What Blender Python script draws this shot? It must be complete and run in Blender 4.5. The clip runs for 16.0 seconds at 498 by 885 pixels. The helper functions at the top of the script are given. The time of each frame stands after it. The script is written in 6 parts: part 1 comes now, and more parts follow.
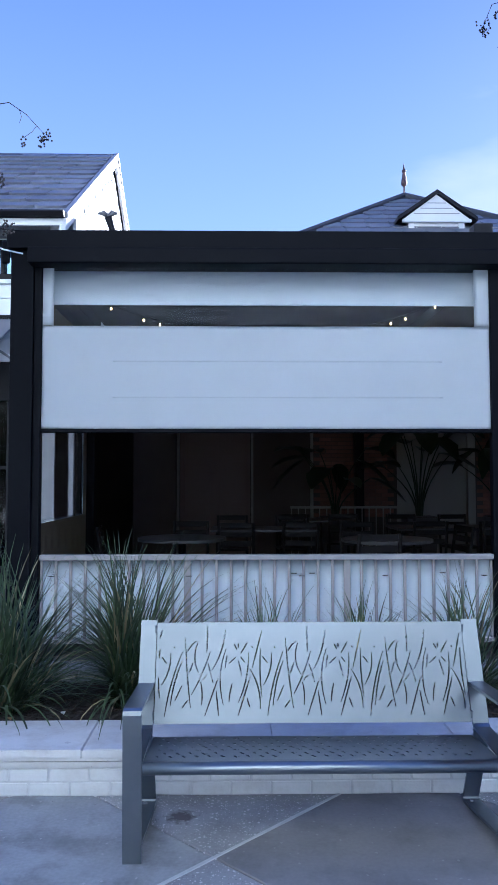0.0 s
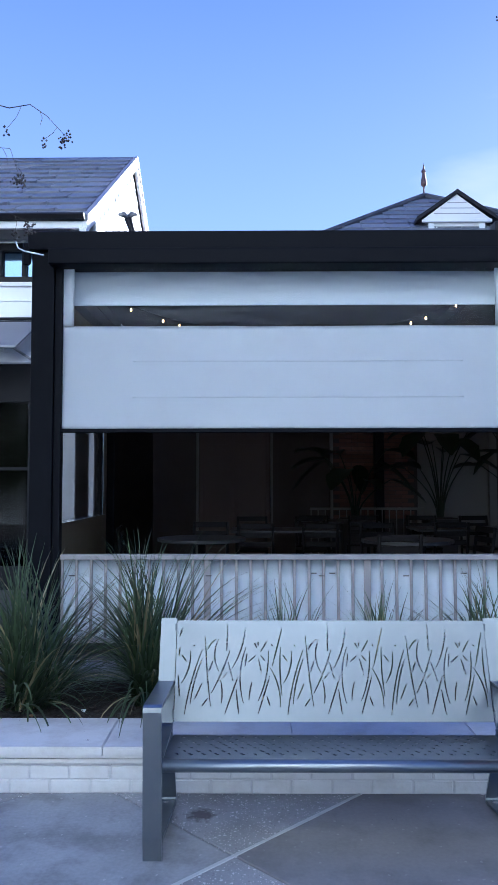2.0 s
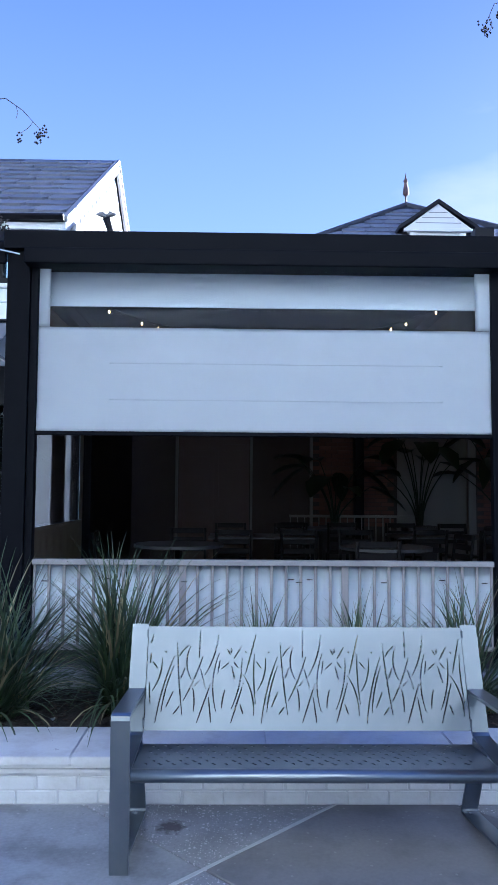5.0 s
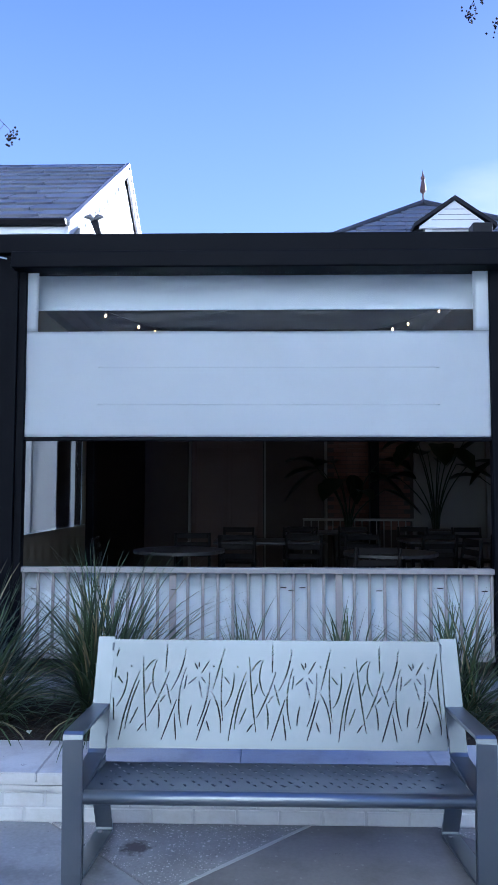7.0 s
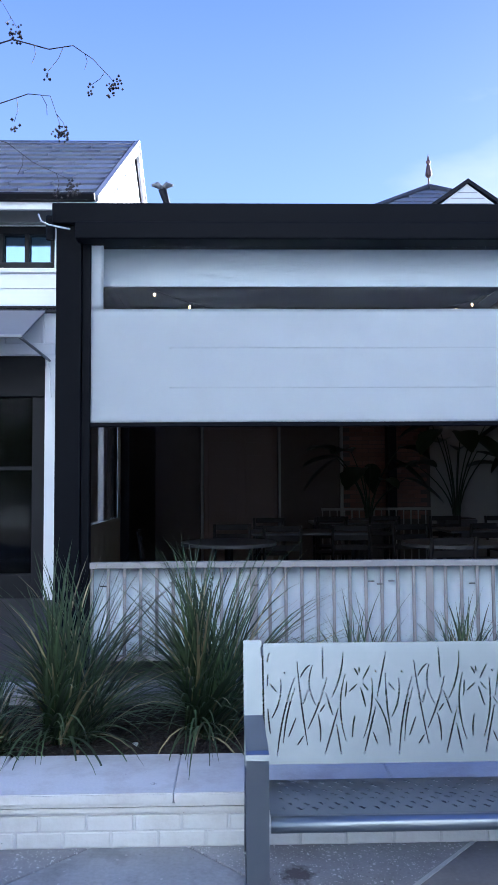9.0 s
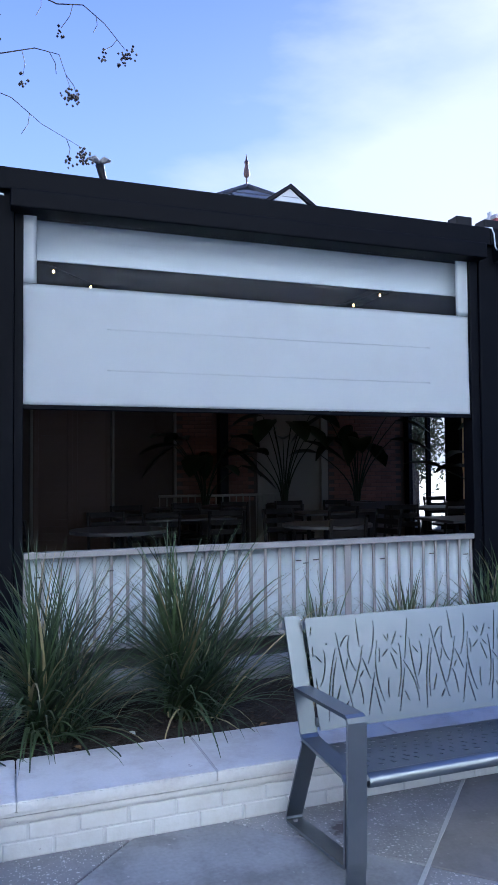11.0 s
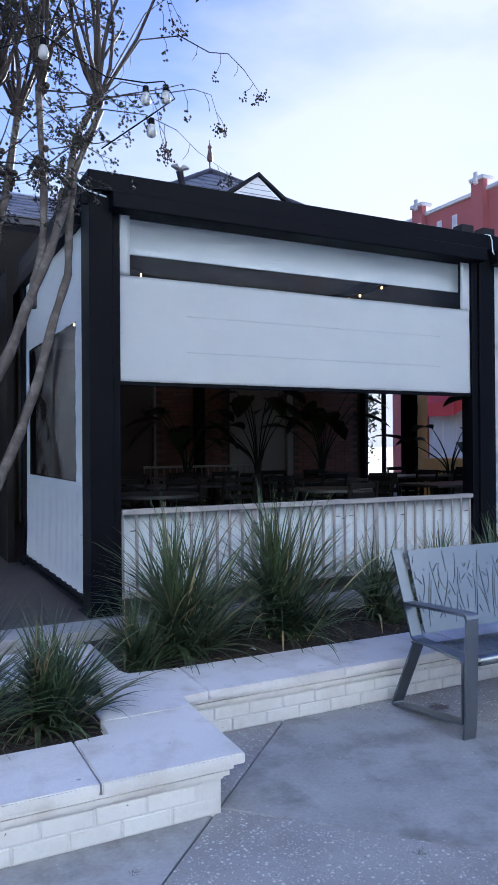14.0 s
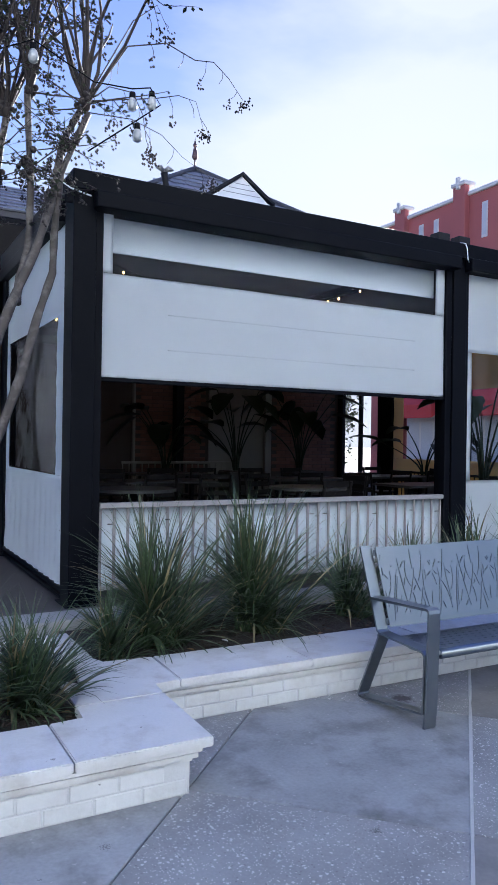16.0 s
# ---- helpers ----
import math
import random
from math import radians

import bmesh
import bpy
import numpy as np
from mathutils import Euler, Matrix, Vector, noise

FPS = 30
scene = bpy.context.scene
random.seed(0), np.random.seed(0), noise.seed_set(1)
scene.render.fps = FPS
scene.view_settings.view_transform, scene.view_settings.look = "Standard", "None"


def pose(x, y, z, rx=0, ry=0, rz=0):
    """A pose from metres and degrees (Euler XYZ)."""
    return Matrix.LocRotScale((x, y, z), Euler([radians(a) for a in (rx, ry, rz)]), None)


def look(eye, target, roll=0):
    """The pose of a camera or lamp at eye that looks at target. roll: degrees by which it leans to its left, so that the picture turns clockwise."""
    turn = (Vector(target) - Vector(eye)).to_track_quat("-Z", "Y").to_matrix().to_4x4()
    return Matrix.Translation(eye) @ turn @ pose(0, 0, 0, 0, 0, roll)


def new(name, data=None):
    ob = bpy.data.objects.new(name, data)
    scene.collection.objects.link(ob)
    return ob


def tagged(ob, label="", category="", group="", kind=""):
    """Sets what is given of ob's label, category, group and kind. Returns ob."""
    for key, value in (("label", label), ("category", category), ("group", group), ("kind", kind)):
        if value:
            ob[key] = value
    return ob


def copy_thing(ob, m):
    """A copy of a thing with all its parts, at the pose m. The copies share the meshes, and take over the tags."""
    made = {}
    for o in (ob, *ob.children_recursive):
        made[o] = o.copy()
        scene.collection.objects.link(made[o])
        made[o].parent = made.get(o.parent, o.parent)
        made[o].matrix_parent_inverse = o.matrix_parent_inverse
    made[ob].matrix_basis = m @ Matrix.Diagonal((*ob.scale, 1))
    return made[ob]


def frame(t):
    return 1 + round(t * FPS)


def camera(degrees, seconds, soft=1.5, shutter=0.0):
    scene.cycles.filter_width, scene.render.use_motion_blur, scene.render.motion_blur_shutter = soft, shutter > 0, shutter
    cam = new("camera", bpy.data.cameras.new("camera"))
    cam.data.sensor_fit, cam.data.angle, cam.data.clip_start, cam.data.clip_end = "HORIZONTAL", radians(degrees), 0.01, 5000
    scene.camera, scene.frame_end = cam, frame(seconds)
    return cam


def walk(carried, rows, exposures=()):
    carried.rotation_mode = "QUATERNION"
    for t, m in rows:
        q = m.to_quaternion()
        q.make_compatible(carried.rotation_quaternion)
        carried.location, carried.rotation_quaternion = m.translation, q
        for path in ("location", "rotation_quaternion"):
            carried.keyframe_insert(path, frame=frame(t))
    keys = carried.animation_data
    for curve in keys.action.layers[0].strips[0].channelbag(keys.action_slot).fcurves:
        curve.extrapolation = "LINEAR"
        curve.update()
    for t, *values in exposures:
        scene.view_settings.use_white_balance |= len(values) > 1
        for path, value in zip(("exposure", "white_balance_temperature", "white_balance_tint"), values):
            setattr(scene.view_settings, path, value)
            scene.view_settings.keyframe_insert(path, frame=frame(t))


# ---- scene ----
# the camera and its walk
cam = camera(37.6, 16.0, 0.9)
METRES, EYE, TILT, LEAN, TURN = 4.8, 1.59, 0.0, 0.0, -1.0
ROWS = [
    (0.0, 0.0, 0.0, 0.0, 0.0, 2.97, 0.04),
    (0.5, 0.0003, -0.0001, -0.0012, 0.46, 3.06, -0.01),
    (1.0, -0.0001, -0.0004, -0.0027, 0.92, 3.2, -0.05),
    (1.5, -0.0001, 0.0004, -0.004, 1.24, 3.26, -0.05),
    (2.0, -0.0002, 0.0012, -0.0052, 1.52, 3.2, 0.06),
    (2.5, -0.0002, 0.0024, -0.0062, 1.66, 3.05, 0.21),
    (3.0, -0.0007, 0.0048, -0.0073, 1.66, 2.95, 0.19),
    (3.5, -0.0009, 0.0078, -0.0084, 1.55, 3.08, -0.07),
    (4.0, -0.0011, 0.0101, -0.0098, 1.19, 3.42, -0.35),
    (4.5, -0.0016, 0.0122, -0.0112, -0.03, 3.73, -0.47),
    (7.0, 0.0667, 0.0435, -0.0035, 2.44, 3.94, -0.14),
    (7.5, 0.0462, 0.0483, -0.0042, 3.3, 3.78, -0.15),
    (8.0, 0.0049, 0.0557, -0.0049, 3.32, 3.5, -0.13),
    (8.5, -0.0483, 0.0773, -0.0088, 2.78, 3.38, 0.0),
    (9.0, -0.1093, 0.1115, -0.006, -0.31, 3.2, 0.34),
    (9.5, -0.1822, 0.1294, -0.0071, -6.24, 2.88, 0.96),
    (12.0, -0.4499, 0.1318, -0.0097, -21.39, 1.92, -0.04),
    (12.5, -0.4934, 0.1125, -0.0086, -21.51, 1.47, 0.16),
    (13.0, -0.5547, 0.1005, -0.0127, -22.85, 1.17, 0.52),
    (13.5, -0.5993, 0.0754, -0.0172, -24.39, 0.77, 0.52),
    (14.0, -0.6472, 0.0541, -0.0197, -25.85, 0.28, 0.41),
    (14.5, -0.7038, 0.0514, -0.0202, -27.3, -0.04, 0.54),
    (15.0, -0.7167, 0.0479, -0.0199, -28.16, -0.01, 0.26),
    (15.5, -0.6845, 0.0395, -0.0205, -28.04, 0.1, -0.48),
    (16.0, -0.6562, 0.0266, -0.0194, -27.47, 0.09, -0.88),
]
walk(cam, [(t, pose(0, 0, EYE, TILT, LEAN, TURN) @ pose(METRES * x, METRES * y, METRES * z, 90 + pitch, roll, yaw)) for t, x, y, z, yaw, pitch, roll in ROWS],
     [(0.0, 2.2, 5280, 10), (8.0, 2.25, 5200, 9.5), (9.5, 2.33, 5450, 10.5), (12.0, 2.2, 5500, 11), (16.0, 2.2, 5900, 11)])

# ---- daylight: low sun behind the red building, open shade in front ----
SUN_AZ, SUN_EL = 40.0, 19.0          # degrees to the right of +y, and above the horizon
world = bpy.data.worlds.new("sky")
scene.world = world
world.use_nodes = True
wn, wl = world.node_tree.nodes, world.node_tree.links
wn.clear()
w_out = wn.new("ShaderNodeOutputWorld")
w_bg = wn.new("ShaderNodeBackground")
w_bg.inputs["Strength"].default_value = 0.051
sky = wn.new("ShaderNodeTexSky")
sky.sky_type = "NISHITA"
sky.sun_disc = False
sky.sun_elevation, sky.sun_rotation = radians(SUN_EL), radians(SUN_AZ)
sky.altitude, sky.air_density, sky.dust_density, sky.ozone_density = 20, 1.0, 1.6, 1.6
# thin high cloud, streaked, thicker towards the sun
tc = wn.new("ShaderNodeTexCoord")
mp = wn.new("ShaderNodeMapping")
mp.inputs["Scale"].default_value = (1.0, 1.6, 3.2)
mp.inputs["Rotation"].default_value = (0.0, 0.35, 0.5)
cl = wn.new("ShaderNodeTexNoise")
cl.inputs["Scale"].default_value, cl.inputs["Detail"].default_value, cl.inputs["Roughness"].default_value = 1.7, 7, 0.52
dotp = wn.new("ShaderNodeVectorMath")
dotp.operation = "DOT_PRODUCT"
dotp.inputs[1].default_value = (math.sin(radians(SUN_AZ + 8)), math.cos(radians(SUN_AZ + 8)), 0.25)
near = wn.new("ShaderNodeMapRange")
near.inputs["From Min"].default_value, near.inputs["From Max"].default_value = 0.62, 1.02
near.inputs["To Min"].default_value, near.inputs["To Max"].default_value = -0.42, 0.19
add = wn.new("ShaderNodeMath")
add.operation = "ADD"
ramp = wn.new("ShaderNodeMapRange")
ramp.inputs["From Min"].default_value, ramp.inputs["From Max"].default_value = 0.43, 0.68
ramp.inputs["To Max"].default_value = 0.8
mix = wn.new("ShaderNodeMix")
mix.data_type = "RGBA"
mix.inputs["B"].default_value = (4.3, 4.35, 4.7, 1)
wl.new(tc.outputs["Generated"], mp.inputs["Vector"])
wl.new(mp.outputs["Vector"], cl.inputs["Vector"])
wl.new(tc.outputs["Generated"], dotp.inputs[0])
wl.new(dotp.outputs["Value"], near.inputs["Value"])
wl.new(cl.outputs["Fac"], add.inputs[0])
wl.new(near.outputs["Result"], add.inputs[1])
wl.new(add.outputs["Value"], ramp.inputs["Value"])
wl.new(ramp.outputs["Result"], mix.inputs["Factor"])
# a faint even veil of haze over the whole sky
veil = wn.new("ShaderNodeMix")
veil.data_type = "RGBA"
veil.inputs["Factor"].default_value = 0.94
grad = wn.new("ShaderNodeMix")
grad.data_type = "RGBA"
grad.inputs["A"].default_value = (2.9, 3.9, 5.4, 1)
grad.inputs["B"].default_value = (0.85, 1.42, 4.2, 1)
sepz = wn.new("ShaderNodeSeparateXYZ")
rise = wn.new("ShaderNodeMapRange")
rise.inputs["From Min"].default_value, rise.inputs["From Max"].default_value = 0.05, 0.62
wl.new(tc.outputs["Generated"], sepz.inputs["Vector"])
wl.new(sepz.outputs["Z"], rise.inputs["Value"])
wl.new(rise.outputs["Result"], grad.inputs["Factor"])
wl.new(grad.outputs["Result"], veil.inputs["B"])
wl.new(sky.outputs["Color"], veil.inputs["A"])
wl.new(veil.outputs["Result"], mix.inputs["A"])
wl.new(mix.outputs["Result"], w_bg.inputs["Color"])
wl.new(w_bg.outputs["Background"], w_out.inputs["Surface"])

sun_dir = Vector((math.sin(radians(SUN_AZ)) * math.cos(radians(SUN_EL)), math.cos(radians(SUN_AZ)) * math.cos(radians(SUN_EL)), math.sin(radians(SUN_EL))))
sun = new("sun", bpy.data.lights.new("sun", "SUN"))
sun.data.energy, sun.data.angle, sun.data.color = 5.0, radians(0.5), (1.0, 0.95, 0.87)
sun.matrix_world = look(sun_dir * 60, (0, 0, 0))

# ---- materials ----
def mat(name, color, rough=0.6, metal=0.0, vary=0.12, scale=3.0, fine=60.0, bump=0.15, dirt=None, dirt_amount=0.0, dirt_scale=1.2, rnd=0.0, stretch=(1, 1, 1), spec=0.5, coat=0.0, bump_dist=0.004):
    """A surface with broad tone variation, fine grain, optional stains and relief, at world size."""
    m = bpy.data.materials.new(name)
    m.use_nodes = True
    n, l = m.node_tree.nodes, m.node_tree.links
    b = n["Principled BSDF"]
    geo = n.new("ShaderNodeNewGeometry")
    mp = n.new("ShaderNodeMapping")
    mp.inputs["Scale"].default_value = stretch
    l.new(geo.outputs["Position"], mp.inputs["Vector"])
    big = n.new("ShaderNodeTexNoise")
    big.inputs["Scale"].default_value, big.inputs["Detail"].default_value = scale, 5
    small = n.new("ShaderNodeTexNoise")
    small.inputs["Scale"].default_value, small.inputs["Detail"].default_value = fine, 4
    for t in (big, small):
        l.new(mp.outputs["Vector"], t.inputs["Vector"])
    # tone = 1 + vary * (2 big - 1) + vary/2 * (2 small - 1)
    s1 = n.new("ShaderNodeMath"); s1.operation = "MULTIPLY_ADD"
    s1.inputs[1].default_value, s1.inputs[2].default_value = 2.4 * vary, 1 - 1.8 * vary
    l.new(big.outputs["Fac"], s1.inputs[0])
    s2 = n.new("ShaderNodeMath"); s2.operation = "MULTIPLY_ADD"
    s2.inputs[1].default_value = 1.2 * vary
    l.new(small.outputs["Fac"], s2.inputs[0])
    l.new(s1.outputs[0], s2.inputs[2])
    tone = s2.outputs[0]
    if rnd:
        info = n.new("ShaderNodeObjectInfo")
        s3 = n.new("ShaderNodeMath"); s3.operation = "MULTIPLY_ADD"
        s3.inputs[1].default_value, s3.inputs[2].default_value = 2 * rnd, 1 - rnd
        l.new(info.outputs["Random"], s3.inputs[0])
        s4 = n.new("ShaderNodeMath"); s4.operation = "MULTIPLY"
        l.new(s3.outputs[0], s4.inputs[0]); l.new(tone, s4.inputs[1])
        tone = s4.outputs[0]
    col = n.new("ShaderNodeVectorMath"); col.operation = "SCALE"
    col.inputs[0].default_value = color[:3]
    l.new(tone, col.inputs["Scale"])
    out = col.outputs[0]
    if dirt:
        dn = n.new("ShaderNodeTexNoise")
        dn.inputs["Scale"].default_value, dn.inputs["Detail"].default_value, dn.inputs["Roughness"].default_value = dirt_scale, 8, 0.65
        l.new(geo.outputs["Position"], dn.inputs["Vector"])
        dr = n.new("ShaderNodeMapRange")
        dr.inputs["From Min"].default_value, dr.inputs["From Max"].default_value = 0.48, 0.72
        dr.inputs["To Max"].default_value = dirt_amount
        l.new(dn.outputs["Fac"], dr.inputs["Value"])
        dm = n.new("ShaderNodeMix"); dm.data_type = "RGBA"
        dm.inputs["B"].default_value = (*dirt[:3], 1)
        l.new(dr.outputs["Result"], dm.inputs["Factor"])
        l.new(out, dm.inputs["A"])
        out = dm.outputs["Result"]
    l.new(out, b.inputs["Base Color"])
    b.inputs["Metallic"].default_value = metal
    b.inputs["Specular IOR Level"].default_value = spec
    b.inputs["Coat Weight"].default_value = coat
    rr = n.new("ShaderNodeMath"); rr.operation = "MULTIPLY_ADD"
    rr.inputs[1].default_value, rr.inputs[2].default_value = 0.3 * rough, 0.85 * rough
    l.new(big.outputs["Fac"], rr.inputs[0])
    l.new(rr.outputs[0], b.inputs["Roughness"])
    if bump:
        bp = n.new("ShaderNodeBump")
        bp.inputs["Strength"].default_value, bp.inputs["Distance"].default_value = bump, bump_dist
        l.new(small.outputs["Fac"], bp.inputs["Height"])
        l.new(bp.outputs["Normal"], b.inputs["Normal"])
    return m


def glow(name, color, strength):
    m = bpy.data.materials.new(name)
    m.use_nodes = True
    b = m.node_tree.nodes["Principled BSDF"]
    b.inputs["Base Color"].default_value = (*color, 1)
    b.inputs["Emission Color"].default_value = (*color, 1)
    b.inputs["Emission Strength"].default_value = strength
    return m


def glass(name, tint=(1, 1, 1), rough=0.02, bump=0.0, bump_scale=(3, 3, 14), alpha=0.85, dist=0.02, ior=1.45):
    """Thin pane: clear see-through mixed with a mirror-like gloss."""
    m = bpy.data.materials.new(name)
    m.use_nodes = True
    n, l = m.node_tree.nodes, m.node_tree.links
    n.clear()
    out = n.new("ShaderNodeOutputMaterial")
    tr = n.new("ShaderNodeBsdfTransparent")
    tr.inputs["Color"].default_value = (*[alpha * c for c in tint], 1)
    gl = n.new("ShaderNodeBsdfGlossy")
    gl.inputs["Roughness"].default_value = rough
    f0 = ((ior - 1) / (ior + 1)) ** 2
    fr = n.new("ShaderNodeLayerWeight")
    fr.inputs["Blend"].default_value = 0.5
    p5 = n.new("ShaderNodeMath"); p5.operation = "POWER"
    p5.inputs[1].default_value = 5.0
    sch = n.new("ShaderNodeMath"); sch.operation = "MULTIPLY_ADD"
    sch.inputs[1].default_value, sch.inputs[2].default_value = 1 - f0, f0
    l.new(fr.outputs["Facing"], p5.inputs[0])
    l.new(p5.outputs[0], sch.inputs[0])
    mx = n.new("ShaderNodeMixShader")
    l.new(sch.outputs[0], mx.inputs["Fac"])
    l.new(tr.outputs["BSDF"], mx.inputs[1])
    l.new(gl.outputs["BSDF"], mx.inputs[2])
    l.new(mx.outputs["Shader"], out.inputs["Surface"])
    if bump:
        geo = n.new("ShaderNodeNewGeometry")
        mp = n.new("ShaderNodeMapping")
        mp.inputs["Scale"].default_value = bump_scale
        no = n.new("ShaderNodeTexNoise")
        no.inputs["Scale"].default_value, no.inputs["Detail"].default_value, no.inputs["Distortion"].default_value = 1.0, 6, 1.2
        bp = n.new("ShaderNodeBump")
        bp.inputs["Strength"].default_value, bp.inputs["Distance"].default_value = bump, dist
        l.new(geo.outputs["Position"], mp.inputs["Vector"])
        l.new(mp.outputs["Vector"], no.inputs["Vector"])
        l.new(no.outputs["Fac"], bp.inputs["Height"])
        l.new(bp.outputs["Normal"], gl.inputs["Normal"])
        l.new(bp.outputs["Normal"], fr.inputs["Normal"])
    return m


M_BLACK = mat("black powder coat", (0.0030, 0.0034, 0.0052), 0.5, 0.0, 0.15, 2.0, 300, 0.06, dirt=(0.007, 0.0075, 0.009), dirt_amount=0.3, dirt_scale=2.5, spec=0.07)
M_VINYL = mat("white vinyl fabric", (0.77, 0.815, 0.82), 0.5, 0.0, 0.025, 1.4, 500, 0.10, dirt=(0.65, 0.67, 0.68), dirt_amount=0.25, dirt_scale=1.6, bump_dist=0.001)
M_WSHEET = mat("white backing sheet", (0.90, 0.965, 0.99), 0.3, 0.0, 0.03, 2.0, 90, 0.05, bump_dist=0.002, coat=0.6)
M_CLEAR = glass("clear vinyl window", (0.93, 0.95, 0.97), 0.03, 0.55, (3.0, 3.0, 26), 0.86, 0.06, 1.62)
M_CLEAR2 = glass("smooth clear vinyl", (0.93, 0.94, 0.95), 0.03, 0.15, (2.0, 2.0, 5), 0.88, 0.02, 1.45)
M_GLASS = glass("window glass", (0.9, 0.93, 0.95), 0.01, 0.0, alpha=0.45, ior=1.28)
M_DOORGLASS = glass("clear door glass", (0.97, 0.98, 0.98), 0.01, 0.0, alpha=0.93, ior=1.3)
M_TANLINE = mat("tan fabric lining", (0.20, 0.165, 0.115), 0.8, 0.0, 0.06, 2, 300, 0.1, spec=0.2)
M_RAIL = mat("taupe painted aluminium", (0.27, 0.25, 0.24), 0.45, 0.0, 0.08, 3, 200, 0.05)
M_BENCH = mat("silver powder coated steel", (0.205, 0.226, 0.238), 0.33, 0.9, 0.06, 2.5, 700, 0.06, dirt=(0.30, 0.30, 0.30), dirt_amount=0.3, dirt_scale=4, bump_dist=0.001)
M_CAP = mat("white cast stone coping", (0.55, 0.54, 0.515), 0.8, 0.0, 0.10, 2.4, 70, 0.45, dirt=(0.36, 0.33, 0.29), dirt_amount=0.7, dirt_scale=4.5, rnd=0.04)
M_WBRICK = mat("white painted brick", (0.55, 0.55, 0.535), 0.7, 0.0, 0.08, 5, 45, 0.5, dirt=(0.36, 0.33, 0.29), dirt_amount=0.4, dirt_scale=6, rnd=0.04)
M_MORTAR = mat("painted mortar", (0.50, 0.50, 0.49), 0.9, 0.0, 0.1, 5, 90, 0.5)
M_CONC = mat("smooth concrete", (0.27, 0.271, 0.265), 0.75, 0.0, 0.38, 2.8, 55, 0.25, dirt=(0.10, 0.095, 0.088), dirt_amount=0.8, dirt_scale=3.4, rnd=0.05)
def flecks(m, sets):
    """Scatters small spots over a surface: (cells per metre, size, share left out, colour, strength)."""
    n, l = m.node_tree.nodes, m.node_tree.links
    b = n["Principled BSDF"]
    src = b.inputs["Base Color"].links[0].from_socket
    geo = n.new("ShaderNodeNewGeometry")
    wob = n.new("ShaderNodeTexNoise")
    wob.inputs["Scale"].default_value = 160
    l.new(geo.outputs["Position"], wob.inputs["Vector"])
    for sc, th, out_share, color, force in sets:
        v = n.new("ShaderNodeTexVoronoi")
        v.inputs["Scale"].default_value = sc
        l.new(geo.outputs["Position"], v.inputs["Vector"])
        seln = n.new("ShaderNodeSeparateColor")
        l.new(v.outputs["Color"], seln.inputs["Color"])
        pick = n.new("ShaderNodeMath"); pick.operation = "GREATER_THAN"
        pick.inputs[1].default_value = out_share
        l.new(seln.outputs[0], pick.inputs[0])
        rad = n.new("ShaderNodeMath"); rad.operation = "MULTIPLY_ADD"
        rad.inputs[1].default_value, rad.inputs[2].default_value = 0.45, -0.22
        l.new(wob.outputs["Fac"], rad.inputs[0])
        size = n.new("ShaderNodeMath"); size.operation = "ADD"
        l.new(v.outputs["Distance"], size.inputs[0]); l.new(rad.outputs[0], size.inputs[1])
        near_c = n.new("ShaderNodeMapRange")
        near_c.inputs["From Min"].default_value, near_c.inputs["From Max"].default_value = th, th * 0.75
        near_c.inputs["To Max"].default_value = force
        l.new(size.outputs[0], near_c.inputs["Value"])
        both = n.new("ShaderNodeMath"); both.operation = "MULTIPLY"
        l.new(pick.outputs[0], both.inputs[0]); l.new(near_c.outputs["Result"], both.inputs[1])
        mx = n.new("ShaderNodeMix"); mx.data_type = "RGBA"
        mx.inputs["B"].default_value = (*color, 1)
        l.new(both.outputs[0], mx.inputs["Factor"])
        l.new(src, mx.inputs["A"])
        src = mx.outputs["Result"]
    l.new(src, b.inputs["Base Color"])
    return m


def aggregate():
    """Exposed shell aggregate in concrete: scattered pale flecks of two sizes."""
    m = mat("shell aggregate concrete", (0.25, 0.247, 0.24), 0.85, 0.0, 0.28, 2.6, 80, 0.4, dirt=(0.15, 0.14, 0.13), dirt_amount=0.7, dirt_scale=1.8, rnd=0.05)
    return flecks(m, ((45.0, 0.30, 0.62, (0.50, 0.485, 0.46), 0.9), (100.0, 0.32, 0.55, (0.54, 0.52, 0.48), 0.75), (70.0, 0.28, 0.8, (0.12, 0.11, 0.10), 0.6), (3.2, 0.06, 0.7, (0.07, 0.065, 0.06), 0.8)))


M_CONC2 = mat("brown-grey weathered concrete", (0.195, 0.187, 0.176), 0.8, 0.0, 0.25, 2.2, 55, 0.25, dirt=(0.085, 0.078, 0.07), dirt_amount=0.6, dirt_scale=3.0, rnd=0.05)
flecks(M_CONC2, ((4.0, 0.055, 0.5, (0.05, 0.045, 0.04), 0.8), (30.0, 0.22, 0.85, (0.30, 0.285, 0.27), 0.5)))
flecks(M_CONC, ((4.0, 0.055, 0.55, (0.08, 0.075, 0.07), 0.8), (9.0, 0.05, 0.75, (0.10, 0.095, 0.09), 0.7), (30.0, 0.22, 0.9, (0.42, 0.40, 0.38), 0.5)))
M_AGG = aggregate()
